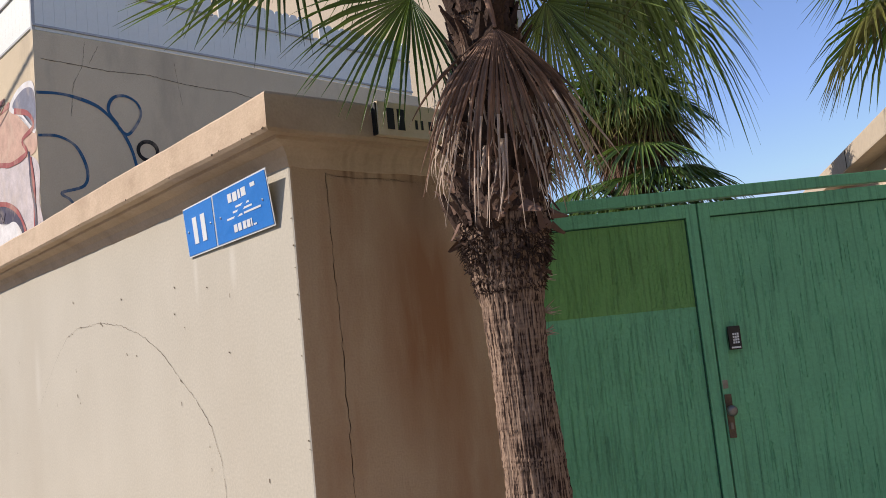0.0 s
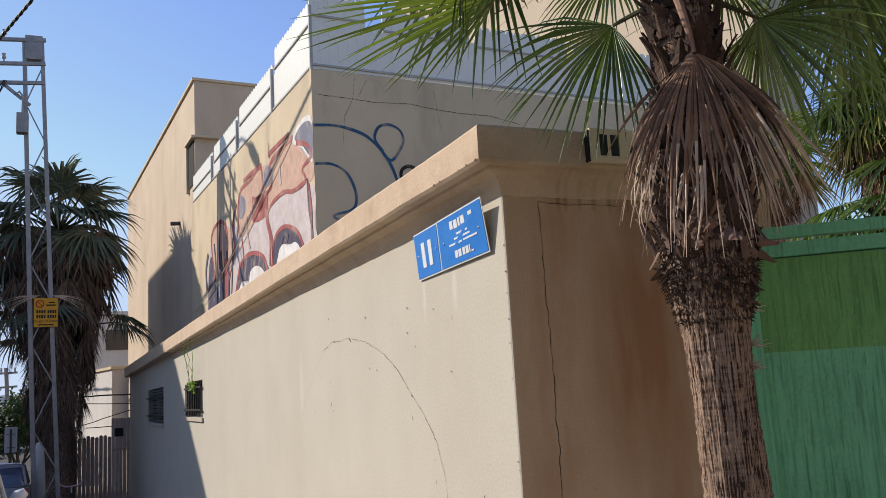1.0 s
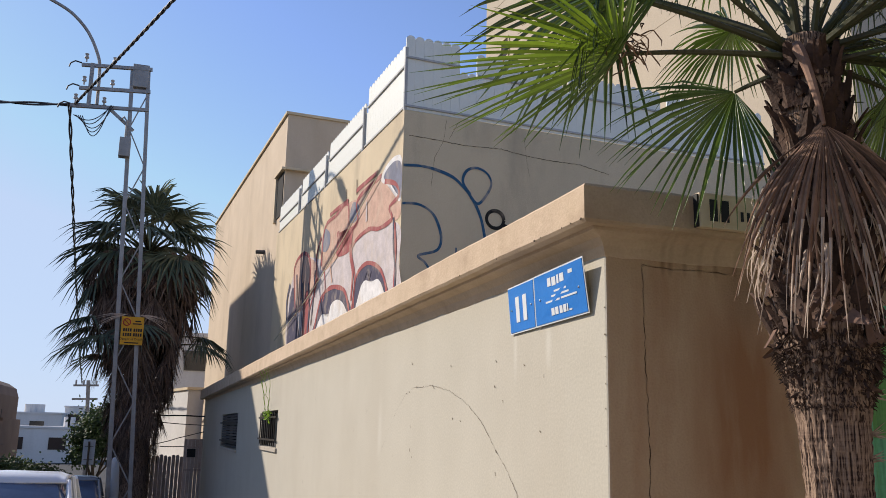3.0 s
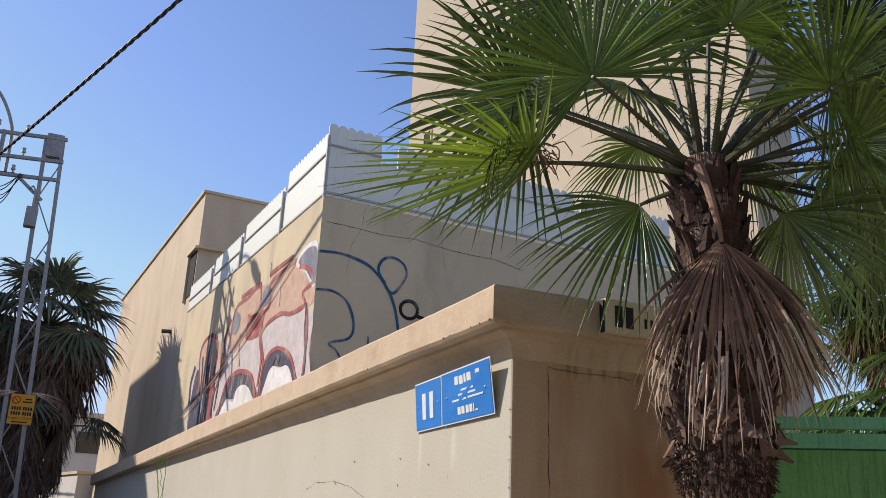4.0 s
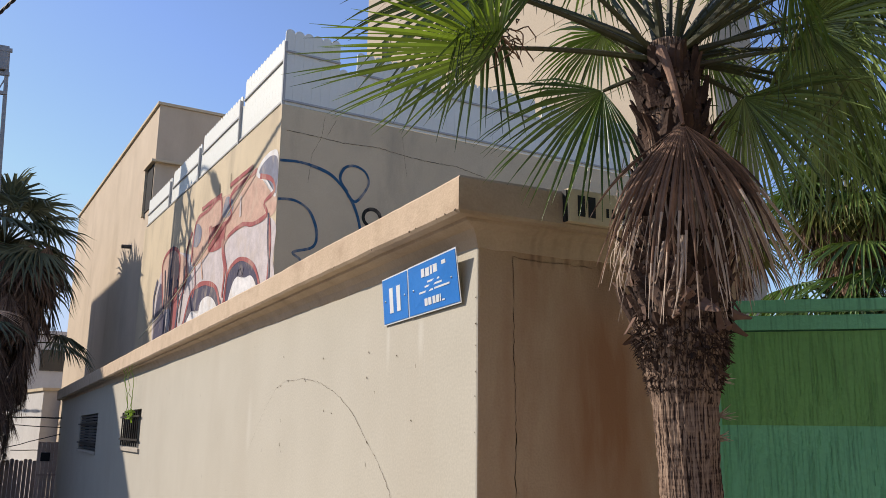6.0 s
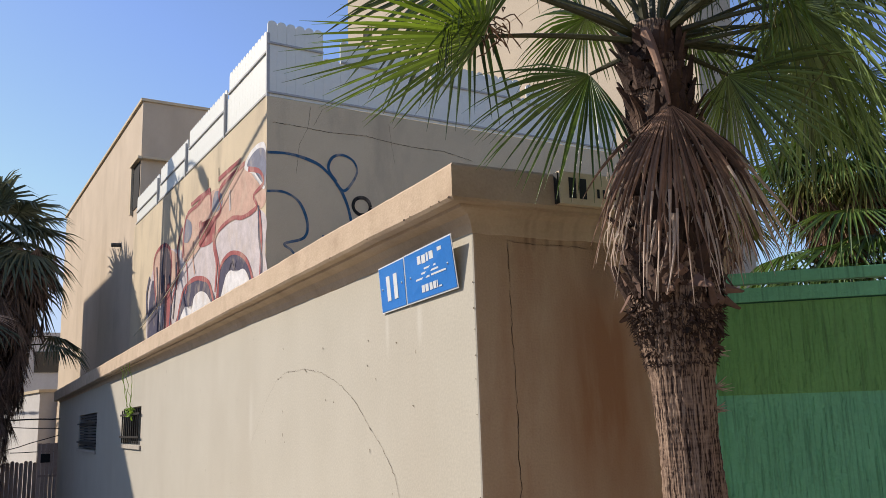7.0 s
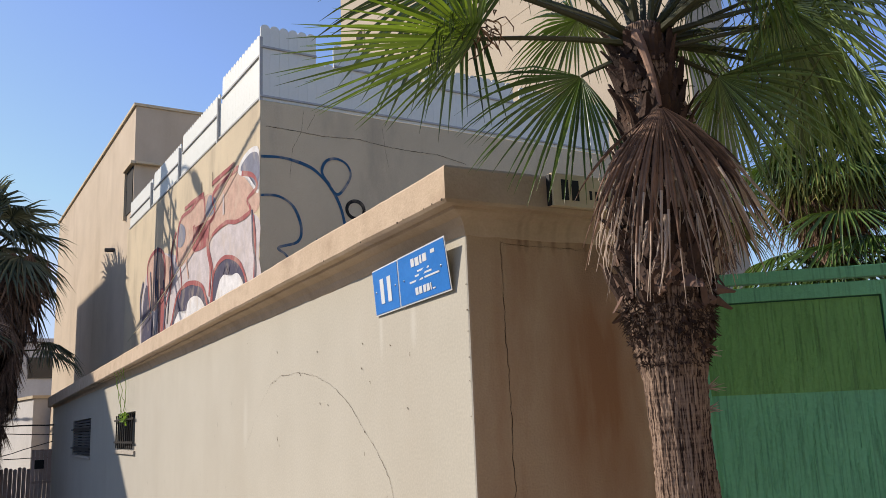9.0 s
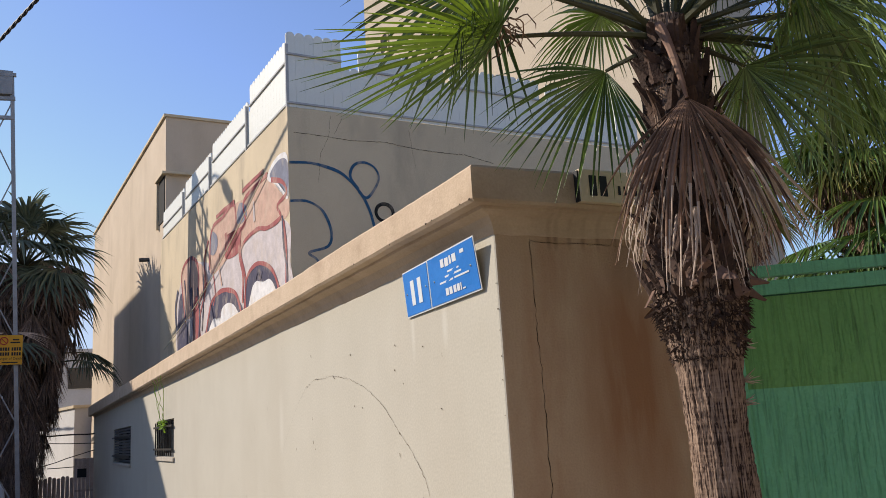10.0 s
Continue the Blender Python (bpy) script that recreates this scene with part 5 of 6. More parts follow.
# opening with a small hood, and a stub pipe, on the house beyond
opening = tagged(new("window"), "dark narrow opening under a plaster hood")
opening.parent = far_house
opening.matrix_parent_inverse = UP.inverted()
bm = bmesh.new()
box(bm, 0.10, 0.118, 10.62, 11.4, 7.5, 8.72, UP)
part("pane", bm, M_dark, opening)
bm = bmesh.new()
box(bm, 0.0, 0.12, 10.4, 11.5, 8.73, 8.81, UP, 0.02)
box(bm, 0.122, 1.0, 10.38, 10.545, 8.74, 8.81, UP, 0.02)
box(bm, 0.04, 0.118, 11.41, 11.52, 7.4, 8.73, UP)
part("window_frame", bm, M_old, opening)
bm = bmesh.new()
tube(bm, [UP @ Vector((-0.14, 13.0, 6.84)), UP @ Vector((0.14, 13.0, 6.86))], 0.06, 10)
part("pipe", bm, M_shutter, far_house, "short grey spout")

# ---- lattice utility pole ----
M_galv = material("galvanised_steel", (0.36, 0.35, 0.34), (0.26, 0.25, 0.24), 0.55, 4, 0.2, 40, metal=0.5)
M_cable = material("black_cable", (0.045, 0.045, 0.05), None, 0.6, 8, 0.1, 50)
M_porcelain = material("grey_porcelain", (0.4, 0.38, 0.36), None, 0.3, 5, 0.05, 40, spec=0.6)
PY = 18.5
pole = thing("utility_pole", "grey steel lattice utility pole with cross arms and a lamp", "utility pole", pose(-2.25, PY, 0))


def leg_x(side, z):
    return (-2.50 - 0.036 * z) if side < 0 else (-2.01 - 0.046 * z)


def bar(name, a, b, w, parent=None, mat=None):
    b_ = bmesh.new()
    a, b = Vector(a), Vector(b)
    d = (b - a).normalized()
    u = d.cross(Vector((0, 1, 0)))
    u = (u if u.length > 0.1 else d.cross(Vector((1, 0, 0)))).normalized() * w
    v = d.cross(u).normalized() * w
    q = [b_.verts.new(p + su * u + sv * v) for p in (a, b) for su, sv in ((-1, -1), (1, -1), (1, 1), (-1, 1))]
    for f in ((0, 1, 2, 3), (7, 6, 5, 4), (0, 4, 5, 1), (1, 5, 6, 2), (2, 6, 7, 3), (3, 7, 4, 0)):
        b_.faces.new([q[i] for i in f])
    return part(name, b_, mat or M_galv, parent or pole)


for sd in (-1, 1):
    for dy in (-0.2, 0.2):
        bar("leg", (leg_x(sd, -0.9), PY + dy, -0.95), (leg_x(sd, 10.4), PY + dy * 0.4, 10.4), 0.045)
zz = -0.65
k = 0
while zz < 9.6:
    z2 = zz + 0.95
    s0 = 1 if k % 2 else -1
    bar("brace", (leg_x(s0, zz), PY - 0.2 + 0.012 * zz, zz), (leg_x(-s0, z2), PY - 0.2 + 0.012 * z2, z2), 0.014)
    zz, k = z2, k + 1
bm = bmesh.new()
box(bm, -2.86, -2.47, PY - 0.15, PY + 0.15, 9.95, 10.55, None, 0.02)
part("head", bm, M_galv, pole, "steel pole head")
for z, x0 in ((10.38, -4.05), (9.78, -4.05), (9.3, -4.2)):
    arm = bar("cross_arm", (x0, PY - 0.12, z - 0.05), (-2.4, PY - 0.12, z + 0.08), 0.04)
    for x in (x0 + 0.1, x0 + 0.75):
        bm = bmesh.new()
        tube(bm, [(x, PY - 0.12, z + h) for h in (0.05, 0.12, 0.14, 0.18, 0.2, 0.25, 0.27)], [0.02, 0.02, 0.055, 0.05, 0.03, 0.05, 0.02], 10)
        part("insulator", bm, M_porcelain, arm, "porcelain insulator")
    bm = bmesh.new()
    tube(bm, [(x0, PY - 0.12, z), (x0 - 0.15, PY - 0.12, z + 0.03), (x0 - 0.25, PY - 0.12, z - 0.04), (x0 - 0.28, PY - 0.12, z - 0.14)], 0.018, 6)
    part("hook", bm, M_cable, arm)
bar("upright", (-3.8, PY - 0.12, 9.25), (-3.8, PY - 0.12, 10.4), 0.045)
bar("strut", (-3.3, PY - 0.12, 9.28), (-2.72, PY - 0.12, 8.8), 0.035)
bm = bmesh.new()
box(bm, -3.0, -2.74, PY - 0.3, PY - 0.05, 8.08, 8.56, None, 0.015)
part("junction_box", bm, M_galv, pole, "grey metal junction box")
bm = bmesh.new()
tube(bm, [(-2.88, PY - 0.2, 8.56), (-2.88, PY - 0.2, 9.0), (-2.95, PY - 0.2, 9.1), (-3.02, PY - 0.2, 9.02)], 0.025, 8)
part("conduit", bm, M_galv, pole)
bm = bmesh.new()
tube(bm, spline([(-3.62, PY, 9.4), (-3.64, PY, 10.3), (-3.72, PY, 10.7), (-3.97, PY, 11.22), (-4.3, PY, 11.6), (-4.63, PY, 11.83), (-5.2, PY, 12.08), (-5.45, PY, 12.15)], False, 5), 0.04, 10)
lamp_arm = part("lamp_arm", bm, M_galv, pole, "curved lamp arm")
bm = bmesh.new()
tube(bm, [(-5.4, PY, 12.14), (-5.5, PY, 12.17), (-5.7, PY, 12.22), (-6.0, PY, 12.26), (-6.15, PY, 12.27)], [0.05, 0.13, 0.17, 0.14, 0.04], 14)
part("lamp_head", bm, M_galv, lamp_arm, "oval street lamp head", smooth=True)
# hanging wire loops by the lowest arm
bm = bmesh.new()
lr = random.Random(4)
for i in range(5):
    a, b = (-4.1 + 0.05 * i, PY - 0.2, 9.0), (-3.2 + lr.uniform(-.1, .1), PY - 0.2, 9.35)
    sag = 0.25 + 0.1 * i
    tube(bm, [(a[0] + (b[0] - a[0]) * t, a[1], a[2] + (b[2] - a[2]) * t - sag * math.sin(math.pi * t)) for t in [k / 12 for k in range(13)]], 0.012, 5)
part("wire_loop", bm, M_cable, pole, "slack black wire loops")

# yellow warning plate on the pole
M_yellow = material("yellow_enamel", (0.72, 0.36, 0.02), (0.62, 0.3, 0.02), 0.5, 5, 0.05, 40)
M_redink = material("red_ink", (0.5, 0.04, 0.03), None, 0.5, 5, 0.0, 40)
warn = thing("warning_sign", "yellow warning plate with black text wired to the pole", "sign", pose(-2.3, PY - 0.27, 3.5))
bm = bmesh.new()
box(bm, -2.55, -2.05, PY - 0.275, PY - 0.265, 3.52, 4.18, None, 0.003)
part("plate", bm, M_yellow, warn)
ring_pts = [(-2.43 + 0.08 * math.cos(a), PY - 0.279, 4.05 + 0.08 * math.sin(a)) for a in [k * math.pi / 9 for k in range(19)]]
bm = bmesh.new()
tube(bm, ring_pts, 0.012, 6)
tube(bm, [(-2.48, PY - 0.279, 4.10), (-2.38, PY - 0.279, 4.0)], 0.01, 6)
part("symbol", bm, M_redink, warn, "red prohibition ring")
for x0, x1, z0, z1 in ((-2.25, -2.12, 4.06, 4.09), (-2.3, -2.1, 4.0, 4.03), *[(x_, x_ + 0.036, z_, z_ + 0.075) for z_ in (3.83, 3.72) for x_ in (-2.5, -2.45, -2.4, -2.35, -2.27, -2.22, -2.17, -2.12)], (-2.46, -2.14, 3.555, 3.58)):
    bm = bmesh.new()
    box(bm, x0, x1, PY - 0.279, PY - 0.2755, z0, z1)
    part("lettering", bm, M_black, warn)
txt = bpy.data.curves.new("lettering", "FONT")
txt.body = "Danger of Death!"
txt.size = 0.075
txt.extrude = 0.001
txt.align_x = "CENTER"
txt.materials.append(M_black)
lt = new("lettering", txt)
lt.parent = warn
lt.matrix_parent_inverse = warn.matrix_basis.inverted()
lt.matrix_basis = pose(-2.3, PY - 0.278, 3.63, 90, 0, 0)

# dry palm strips caught on the pole above the plate
strip = thing("palm_strip", "dry pale palm strips caught on the pole", "palm leaf", pose(-2.3, PY - 0.25, 4.2))
bm = bmesh.new()
for sgn in (-1, 1):
    fan(bm, (-2.3 + 0.12 * sgn, PY - 0.25, 4.24), (-2.3 + 0.95 * sgn, PY - 0.3, 4.12), (0, -0.8, 0.4), 14, 7, lr, droop=0.1, split=0.3)
part("blade", bm, M_straw, strip)

# ---- overhead cables ----
def cable(label, a, b, sag, strands, r, twist, n=90):
    a, b = Vector(a), Vector(b)
    th = thing("overhead_cable", label, "cable", Matrix.Translation(a))
    d = (b - a).normalized()
    u = d.cross(Vector((0, 0, 1))).normalized()
    v = u.cross(d)
    L = (b - a).length
    for s in range(strands):
        pts = []
        for i in range(n + 1):
            t = i / n
            ph = 2 * math.pi * (s / strands + L * t / twist) if strands > 1 else 0
            o = (u * math.cos(ph) + v * math.sin(ph)) * (r * 1.15 if strands > 1 else 0)
            pts.append(a.lerp(b, t) - Vector((0, 0, sag * 4 * t * (1 - t))) + o)
        b_ = bmesh.new()
        tube(b_, pts, r, 6)
        part("strand", b_, M_cable, th)
    return th


lines = []
lines.append(cable("thick twisted black cable bundle slung over the street", (-4.1, 18.38, 9.3), (4.5, -8.5, 9.5), 0.15, 3, 0.017, 0.9, 420))
lines.append(cable("black cable running off across the street", (-3.4, 18.38, 9.35), (-24, 24.5, 11.2), 0.5, 2, 0.024, 2.2, 140))
lines.append(cable("black cable running down the street to the next pole", (-4.22, 18.38, 9.28), (-5.6, 56.4, 4.2), 0.4, 2, 0.024, 2.6, 180))
# pole and cables stand a little further down the street, and a little larger
further = Matrix.Translation((-1.95, -3.5, 1.65)) @ Matrix.Scale(1.067, 4) @ Matrix.Translation((1.95, 3.5, -1.65))
for ob in (pole, warn, strip, *lines):
    ob.matrix_basis = further @ ob.matrix_basis

# ---- side building beyond the gate ----
SIDE = pose(3.45, -1.33, 0, 0, 0, 34.7)
side = thing("side_building", "low beige building with a projecting parapet beyond the gate", "building", SIDE)
bm = bmesh.new()
box(bm, 0, 9, -3.0, -0.16, 0, 2.70, SIDE)
part("wall", bm, M_upper, side)
bm = bmesh.new()
box(bm, -0.02, 9.1, -3.1, 0.0, 2.70, 2.86, SIDE, 0.012)
part("parapet", bm, M_tall, side, "pale projecting parapet")
for x in (1.75, 5.2):
    bm = bmesh.new()
    box(bm, x, x + 0.012, -0.001, 0.003, 2.705, 2.855, SIDE)
    part("joint", bm, M_crack, side)

# ---- houses across the streets: one throws the long shade, unseen ones close the place ----
def block(name, label, boxes, mat, m=None, rows=(), roof=True):
    m = m or Matrix()
    h = thing(name, label, "building", m)
    for q in boxes:
        b_ = bmesh.new()
        box(b_, *q, m)
        part("wall", b_, mat, h)
        if roof:
            b_ = bmesh.new()
            box(b_, q[0] - 0.15, q[1] + 0.15, q[2] - 0.15, q[3] + 0.15, q[5] + 0.003, q[5] + 0.25, m)
            part("roof", b_, M_old, h)
    for q in rows:
        b_ = bmesh.new()
        box(b_, *q, m)
        part("window", b_, M_glass, h)
    return h


cross = thing("apartment_block", "cream apartment block with a stepped sloping roofline across the street", "building", pose(-14, 30, -2.0))
# unseen block; its outline is traced back from the shade it throws
bm = bmesh.new()
prism(bm, [(40.5, -2.2), (40.5, 17.1), (32.7, 17.7), (31.3, 16.5), (30.4, 15.2), (24.0, 12.73), (20.5, 10.8), (16.0, 8.0), (16.0, -2.2)], lambda p: (-17.5, p[0], p[1]), lambda p: (-12.0, p[0], p[1]))
part("wall", bm, M_tall, cross)
for y in (18, 22, 26, 30, 34, 38):
    for z in (1.2, 4.4, 7.6, 10.8):
        if z < 1.2 + (y - 15) * 0.5:
            bm = bmesh.new()
            box(bm, -11.995, -11.96, y, y + 1.4, z, z + 1.3)
            part("window", bm, M_glass, cross)
# two unseen facades, added to bounce warm light onto the shaded walls
block("apartment_block", "unseen long cream facade across the side street, added to bounce light", [(-14, 26, -24, -13, -0.2, 9.5)], M_tall,
      rows=[(x, x + 1.5, -13.0, -12.96, z, z + 1.3) for x in range(-12, 25, 4) for z in (1.2, 4.2, 7.2)])
block("apartment_block", "unseen cream facade added on the far pavement of the street", [(-24, -13, -10, 8, -0.7, 3.6)], M_tall,
      rows=[(-13.0, -12.96, y, y + 1.4, z, z + 1.3) for y in (-8, -4, 0, 4) for z in (1.2,)])

# ---- the street beyond ----
M_brown = material("brown_render", (0.20, 0.14, 0.10), (0.15, 0.10, 0.075), 0.9, 0.6, 0.3, 20)
M_farwhite = material("far_white_render", (0.72, 0.69, 0.65), (0.6, 0.575, 0.54), 0.9, 0.2, 0.1, 8, stain=(0.4, 0.38, 0.36), stain_amt=0.4, stain_scale=(.3, .3, .1))
bd = thing("house", "brown rendered house with a rounded stair tower and balconies", "house", pose(-11.4, 43, -1.88))
bm = bmesh.new()
box(bm, -16.4, -8.15, 41.0, 50, -2.0, 1.85)
part("wall", bm, M_brown, bd)
bm = bmesh.new()
pts_ = [(-14, -2.0), (-8.3, -2.0), (-8.25, 3.0), (-8.4, 3.45), (-8.8, 3.72), (-9.6, 3.85), (-14, 3.9)]
prism(bm, pts_, lambda p: (p[0], 42.0, p[1]), lambda p: (p[0], 49.0, p[1]))
part("stair_tower", bm, M_brown, bd, "rounded brown tower")
for z in (0.55, 1.75):
    bm = bmesh.new()
    box(bm, -9.8, -7.75, 40.3, 42.0, z, z + 0.14)
    bal = part("balcony", bm, M_brown, bd)
    for k in range(9):
        bm = bmesh.new()
        x = -9.7 + k * 0.23
        box(bm, x, x + 0.03, 40.34, 40.37, z + 0.14, z + 0.5)
        part("baluster", bm, M_shutter, bal)
for z in (0.9, 2.3):
    bm = bmesh.new()
    box(bm, -8.95, -8.6, 41.96, 41.999, z, z + 0.55)
    part("window", bm, M_dark, bd)


def far_house(label, x0, x1, y, z1, storeys, depth=10, mat=None, extras=True, seed=1):
    r = random.Random(seed)
    h = thing("house", label, "house", pose((x0 + x1) / 2, y, -0.2))
    b_ = bmesh.new()
    box(b_, x0, x1, y, y + depth, -6, z1)
    part("wall", b_, mat or M_farwhite, h)
    b_ = bmesh.new()
    box(b_, x0 - 0.1, x1 + 0.1, y - 0.1, y + depth, z1 + 0.003, z1 + 0.2)
    part("roof", b_, mat or M_farwhite, h)
    for s in range(storeys):
        z = z1 - 1.9 - s * 2.6
        n = max(1, int((x1 - x0) / 2.6))
        for i in range(n):
            x = x0 + (i + 0.5) * (x1 - x0) / n
            b_ = bmesh.new()
            box(b_, x - 0.75, x + 0.75, y - 0.05, y - 0.002, z, z + 1.1)
            part("window", b_, M_glass, h)
    if extras:
        for i in range(3):
            x = r.uniform(x0 + 0.5, x1 - 0.8)
            b_ = bmesh.new()
            tube(b_, [(x, y + 2, z1 + 0.2), (x, y + 2, z1 + 1.1)], 0.5, 12)
            part("water_tank", b_, M_farwhite, h, "white rooftop water tank")
    return h


far_house("pale flat-roofed house far down the street", -14.5, -7.2, 86, 1.2, 2, seed=2)
far_house("white house with a raised roof room far away", -15.5, -10.4, 106, 2.7, 2, seed=3)
far_house("white stepped house on the far skyline", -10.6, -8.3, 112, 3.6, 1, extras=False, seed=4)
far_house("pale house closing the far end of the street", -8.2, -1.0, 120, 1.6, 2, seed=5)
far_house("pale house on the far skyline", -34, -15.8, 118, 2.4, 2, seed=6)
wh = thing("house", "sunlit white rendered house behind the board fence", "house", pose(0, 39, -2))
bm = bmesh.new()
footprint(bm, [(-0.1, 35.5), (-1.7, 44.0), (3.0, 45.0), (3.0, 35.5)], -3.0, 3.2)
part("wall", bm, M_farwhite, wh)
bm = bmesh.new()
footprint(bm, [(-0.15, 35.4), (-1.8, 44.1), (3.1, 45.1), (3.1, 35.4)], 3.203, 3.32)
part("roof", bm, M_old, wh)
far_house("white rendered house with a flat roof behind the wall", -1.3, 3.0, 47.0, 6.6, 2, depth=6, extras=False, seed=8)

# second pole, traffic sign seen from behind
pole2 = thing("utility_pole", "distant grey utility pole with two cross arms", "utility pole", pose(-4.9, 56.5, -1.8))
bar("mast", (-4.9, 56.5, -1.8), (-5.25, 56.5, 4.4), 0.11, pole2)
for z in (3.2, 4.05):
    bar("cross_arm", (-6.1, 56.4, z), (-4.6, 56.4, z + 0.05), 0.06, pole2)
for x in (-5.95, -5.5, -4.75):
    bar("insulator", (x, 56.4, 4.1), (x, 56.4, 4.4), 0.05, pole2, M_porcelain)
tsign = thing("road_sign", "white rectangular road sign seen from its back", "sign", pose(-3.33, 26.5, -1.25))
bm = bmesh.new()
box(bm, -3.55, -3.2, 26.40, 26.42, 0.45, 1.21, None, 0.004)
part("plate", bm, M_plate, tsign)
bar("post", (-3.36, 26.36, -1.3), (-3.38, 26.36, 1.15), 0.028, tsign, M_rust)
for z in (0.6, 1.0):
    bar("clamp", (-3.5, 26.39, z), (-3.25, 26.39, z), 0.012, tsign, M_galv)

# broad-leaved trees
M_foliage = material("tree_foliage", (0.06, 0.10, 0.03), (0.03, 0.055, 0.02), 0.6, 0.8, 0.1, 10, vary=0.4, island=True, translucent=0.2)
M_wood = material("tree_bark", (0.14, 0.11, 0.08), (0.09, 0.07, 0.05), 0.9, 5, 0.5, 40)


def leafy(name, label, base, height, spread, trunk_h, n, leaf, seed):
    r = random.Random(seed)
    t_ = thing(name, label, "tree", pose(*base))
    B = Vector(base)
    b_ = bmesh.new()
    clumps = []
    tube(b_, crooked(B, B + Vector((0, 0, trunk_h)), 5, 0.04, r), [0.14 - 0.012 * i for i in range(6)], 8)
    for i in range(9):
        a, el = r.uniform(0, 6.28), r.uniform(0.2, 1.3)
        e = B + Vector((math.cos(a) * spread * math.cos(el) * 0.8, math.sin(a) * spread * math.cos(el) * 0.8, trunk_h + (height - trunk_h) * (0.25 + 0.6 * math.sin(el))))
        tube(b_, crooked(B + Vector((0, 0, trunk_h * 0.9)), e, 4, 0.08, r), [0.07, 0.055, 0.04, 0.03, 0.015], 6)
        clumps.append(e)
    part("trunk", b_, M_wood, t_)
    b_ = bmesh.new()
    for i in range(n):
        c = r.choice(clumps)
        p = c + Vector((r.gauss(0, 1), r.gauss(0, 1), r.gauss(0, 0.75))) * spread * 0.26
        d = Vector((r.uniform(-1, 1), r.uniform(-1, 1), r.uniform(-1, 0.6))).normalized()
        s = d.orthogonal().normalized()
        L = leaf * r.uniform(0.6, 1.3)
        b_.faces.new([b_.verts.new(p), b_.verts.new(p + d * L * 0.5 + s * L * 0.28), b_.verts.new(p + d * L), b_.verts.new(p + d * L * 0.5 - s * L * 0.28)])
    part("crown", b_, M_foliage, t_)
    return t_


leafy("tree", "dark green broad-leaved street tree beyond the palm", (-3.75, 41.5, -1.9), 4.2, 1.15, 0.9, 6000, 0.18, 31)
leafy("tree", "dark green street tree standing in shade", (-3.0, 46, -1.9), 5.1, 1.8, 1.4, 4800, 0.22, 32)
leafy("shrub", "low grey-green shrub beside the road", (-5.2, 31.5, -1.5), 1.55, 0.9, 0.5, 2600, 0.12, 33)
leafy("shrub", "low grey-green hedge shrub by parked cars", (-6.6, 36, -1.7), 1.75, 1.2, 0.6, 2600, 0.16, 34)

# board fence and pipes past the end of the wall
M_board = material("grey_brown_board", (0.58, 0.44, 0.36), (0.43, 0.32, 0.26), 0.85, 3, 0.4, 30, stain=(0.1, 0.07, 0.05), stain_amt=0.5, stain_scale=(6, 6, .6), vary=0.15)
bf = thing("board_fence", "weathered grey-brown board fence with wavy tops", "fence", pose(-1.0, 25.6, -1.1))
br_ = random.Random(41)
for i in range(10):
    x = -1.75 + i * 0.12
    bm = bmesh.new()
    top = 0.78 + 0.03 * math.sin(i * 1.9)
    prism(bm, [(x, -1.12), (x + 0.108, -1.12), (x + 0.108, top - 0.03), (x + 0.08, top), (x + 0.03, top), (x, top - 0.03)], lambda p: (p[0], 25.55, p[1]), lambda p: (p[0], 25.6, p[1]))
    part("board", bm, M_board, bf)
bg_ = thing("metal_door", "tall ribbed grey-brown yard door with a dark grille", "door", pose(-0.3, 25.0, -1.07))
for i in range(5):
    x = -0.585 + i * 0.108
    bm = bmesh.new()
    box(bm, x, x + 0.1, 24.95, 24.99, -1.1, 1.30 - 0.01 * (i % 2), None, 0.008)
    part("board", bm, M_board, bg_)
bm = bmesh.new()
box(bm, -0.5, -0.25, 24.93, 24.949, 0.75, 1.0)
part("grille", bm, M_dark, bg_)
bm = bmesh.new()
box(bm, -0.56, -0.05, 24.92, 24.949, 0.34, 0.40)
part("rail", bm, M_board, bg_)
for a, b in (((-1.4, 25.5, 2.0), (0.0, 25.45, 2.0)), ((-1.6, 25.5, 1.08), (0.0, 25.45, 1.52)), ((-1.4, 25.5, 1.78), (0.0, 25.45, 1.72)), ((-1.3, 25.5, 1.05), (-0.05, 25.45, 1.05))):
    p_ = thing("pipe", "thin dark pipe slung above the board fence", "pipe", Matrix.Translation(a))
    bm = bmesh.new()
    tube(bm, crooked(a, b, 6, 0.012, br_), 0.022 if a[2] > 1.9 else 0.013, 6)
    part("tube", bm, M_cable, p_)
wb = thing("marker_post", "white painted concrete post beside the palm", "post", pose(-2.4, 20.5, -0.88))
bm = bmesh.new()
tube(bm, [(-2.40, 20.5, -0.95), (-2.43, 20.5, 0.2), (-2.45, 20.5, 0.7), (-2.45, 20.5, 0.86), (-2.45, 20.5, 0.88)], [0.14, 0.13, 0.11, 0.06, 0.01], 10)
part("shaft", bm, M_plate, wb, smooth=True)

# bicycle leaning by the palm: bars, stem, wheels
bike = thing("bicycle", "small bicycle with pale pink handlebar by the palm", "bicycle", pose(-1.7, 18.1, ground_z(18.1)))
M_pink = material("pale_pink_paint", (0.55, 0.38, 0.42), None, 0.4, 5, 0.05, 40)
M_rubber = material("black_rubber", (0.02, 0.02, 0.02), None, 0.8, 8, 0.1, 60)
BZ = ground_z(17.6)
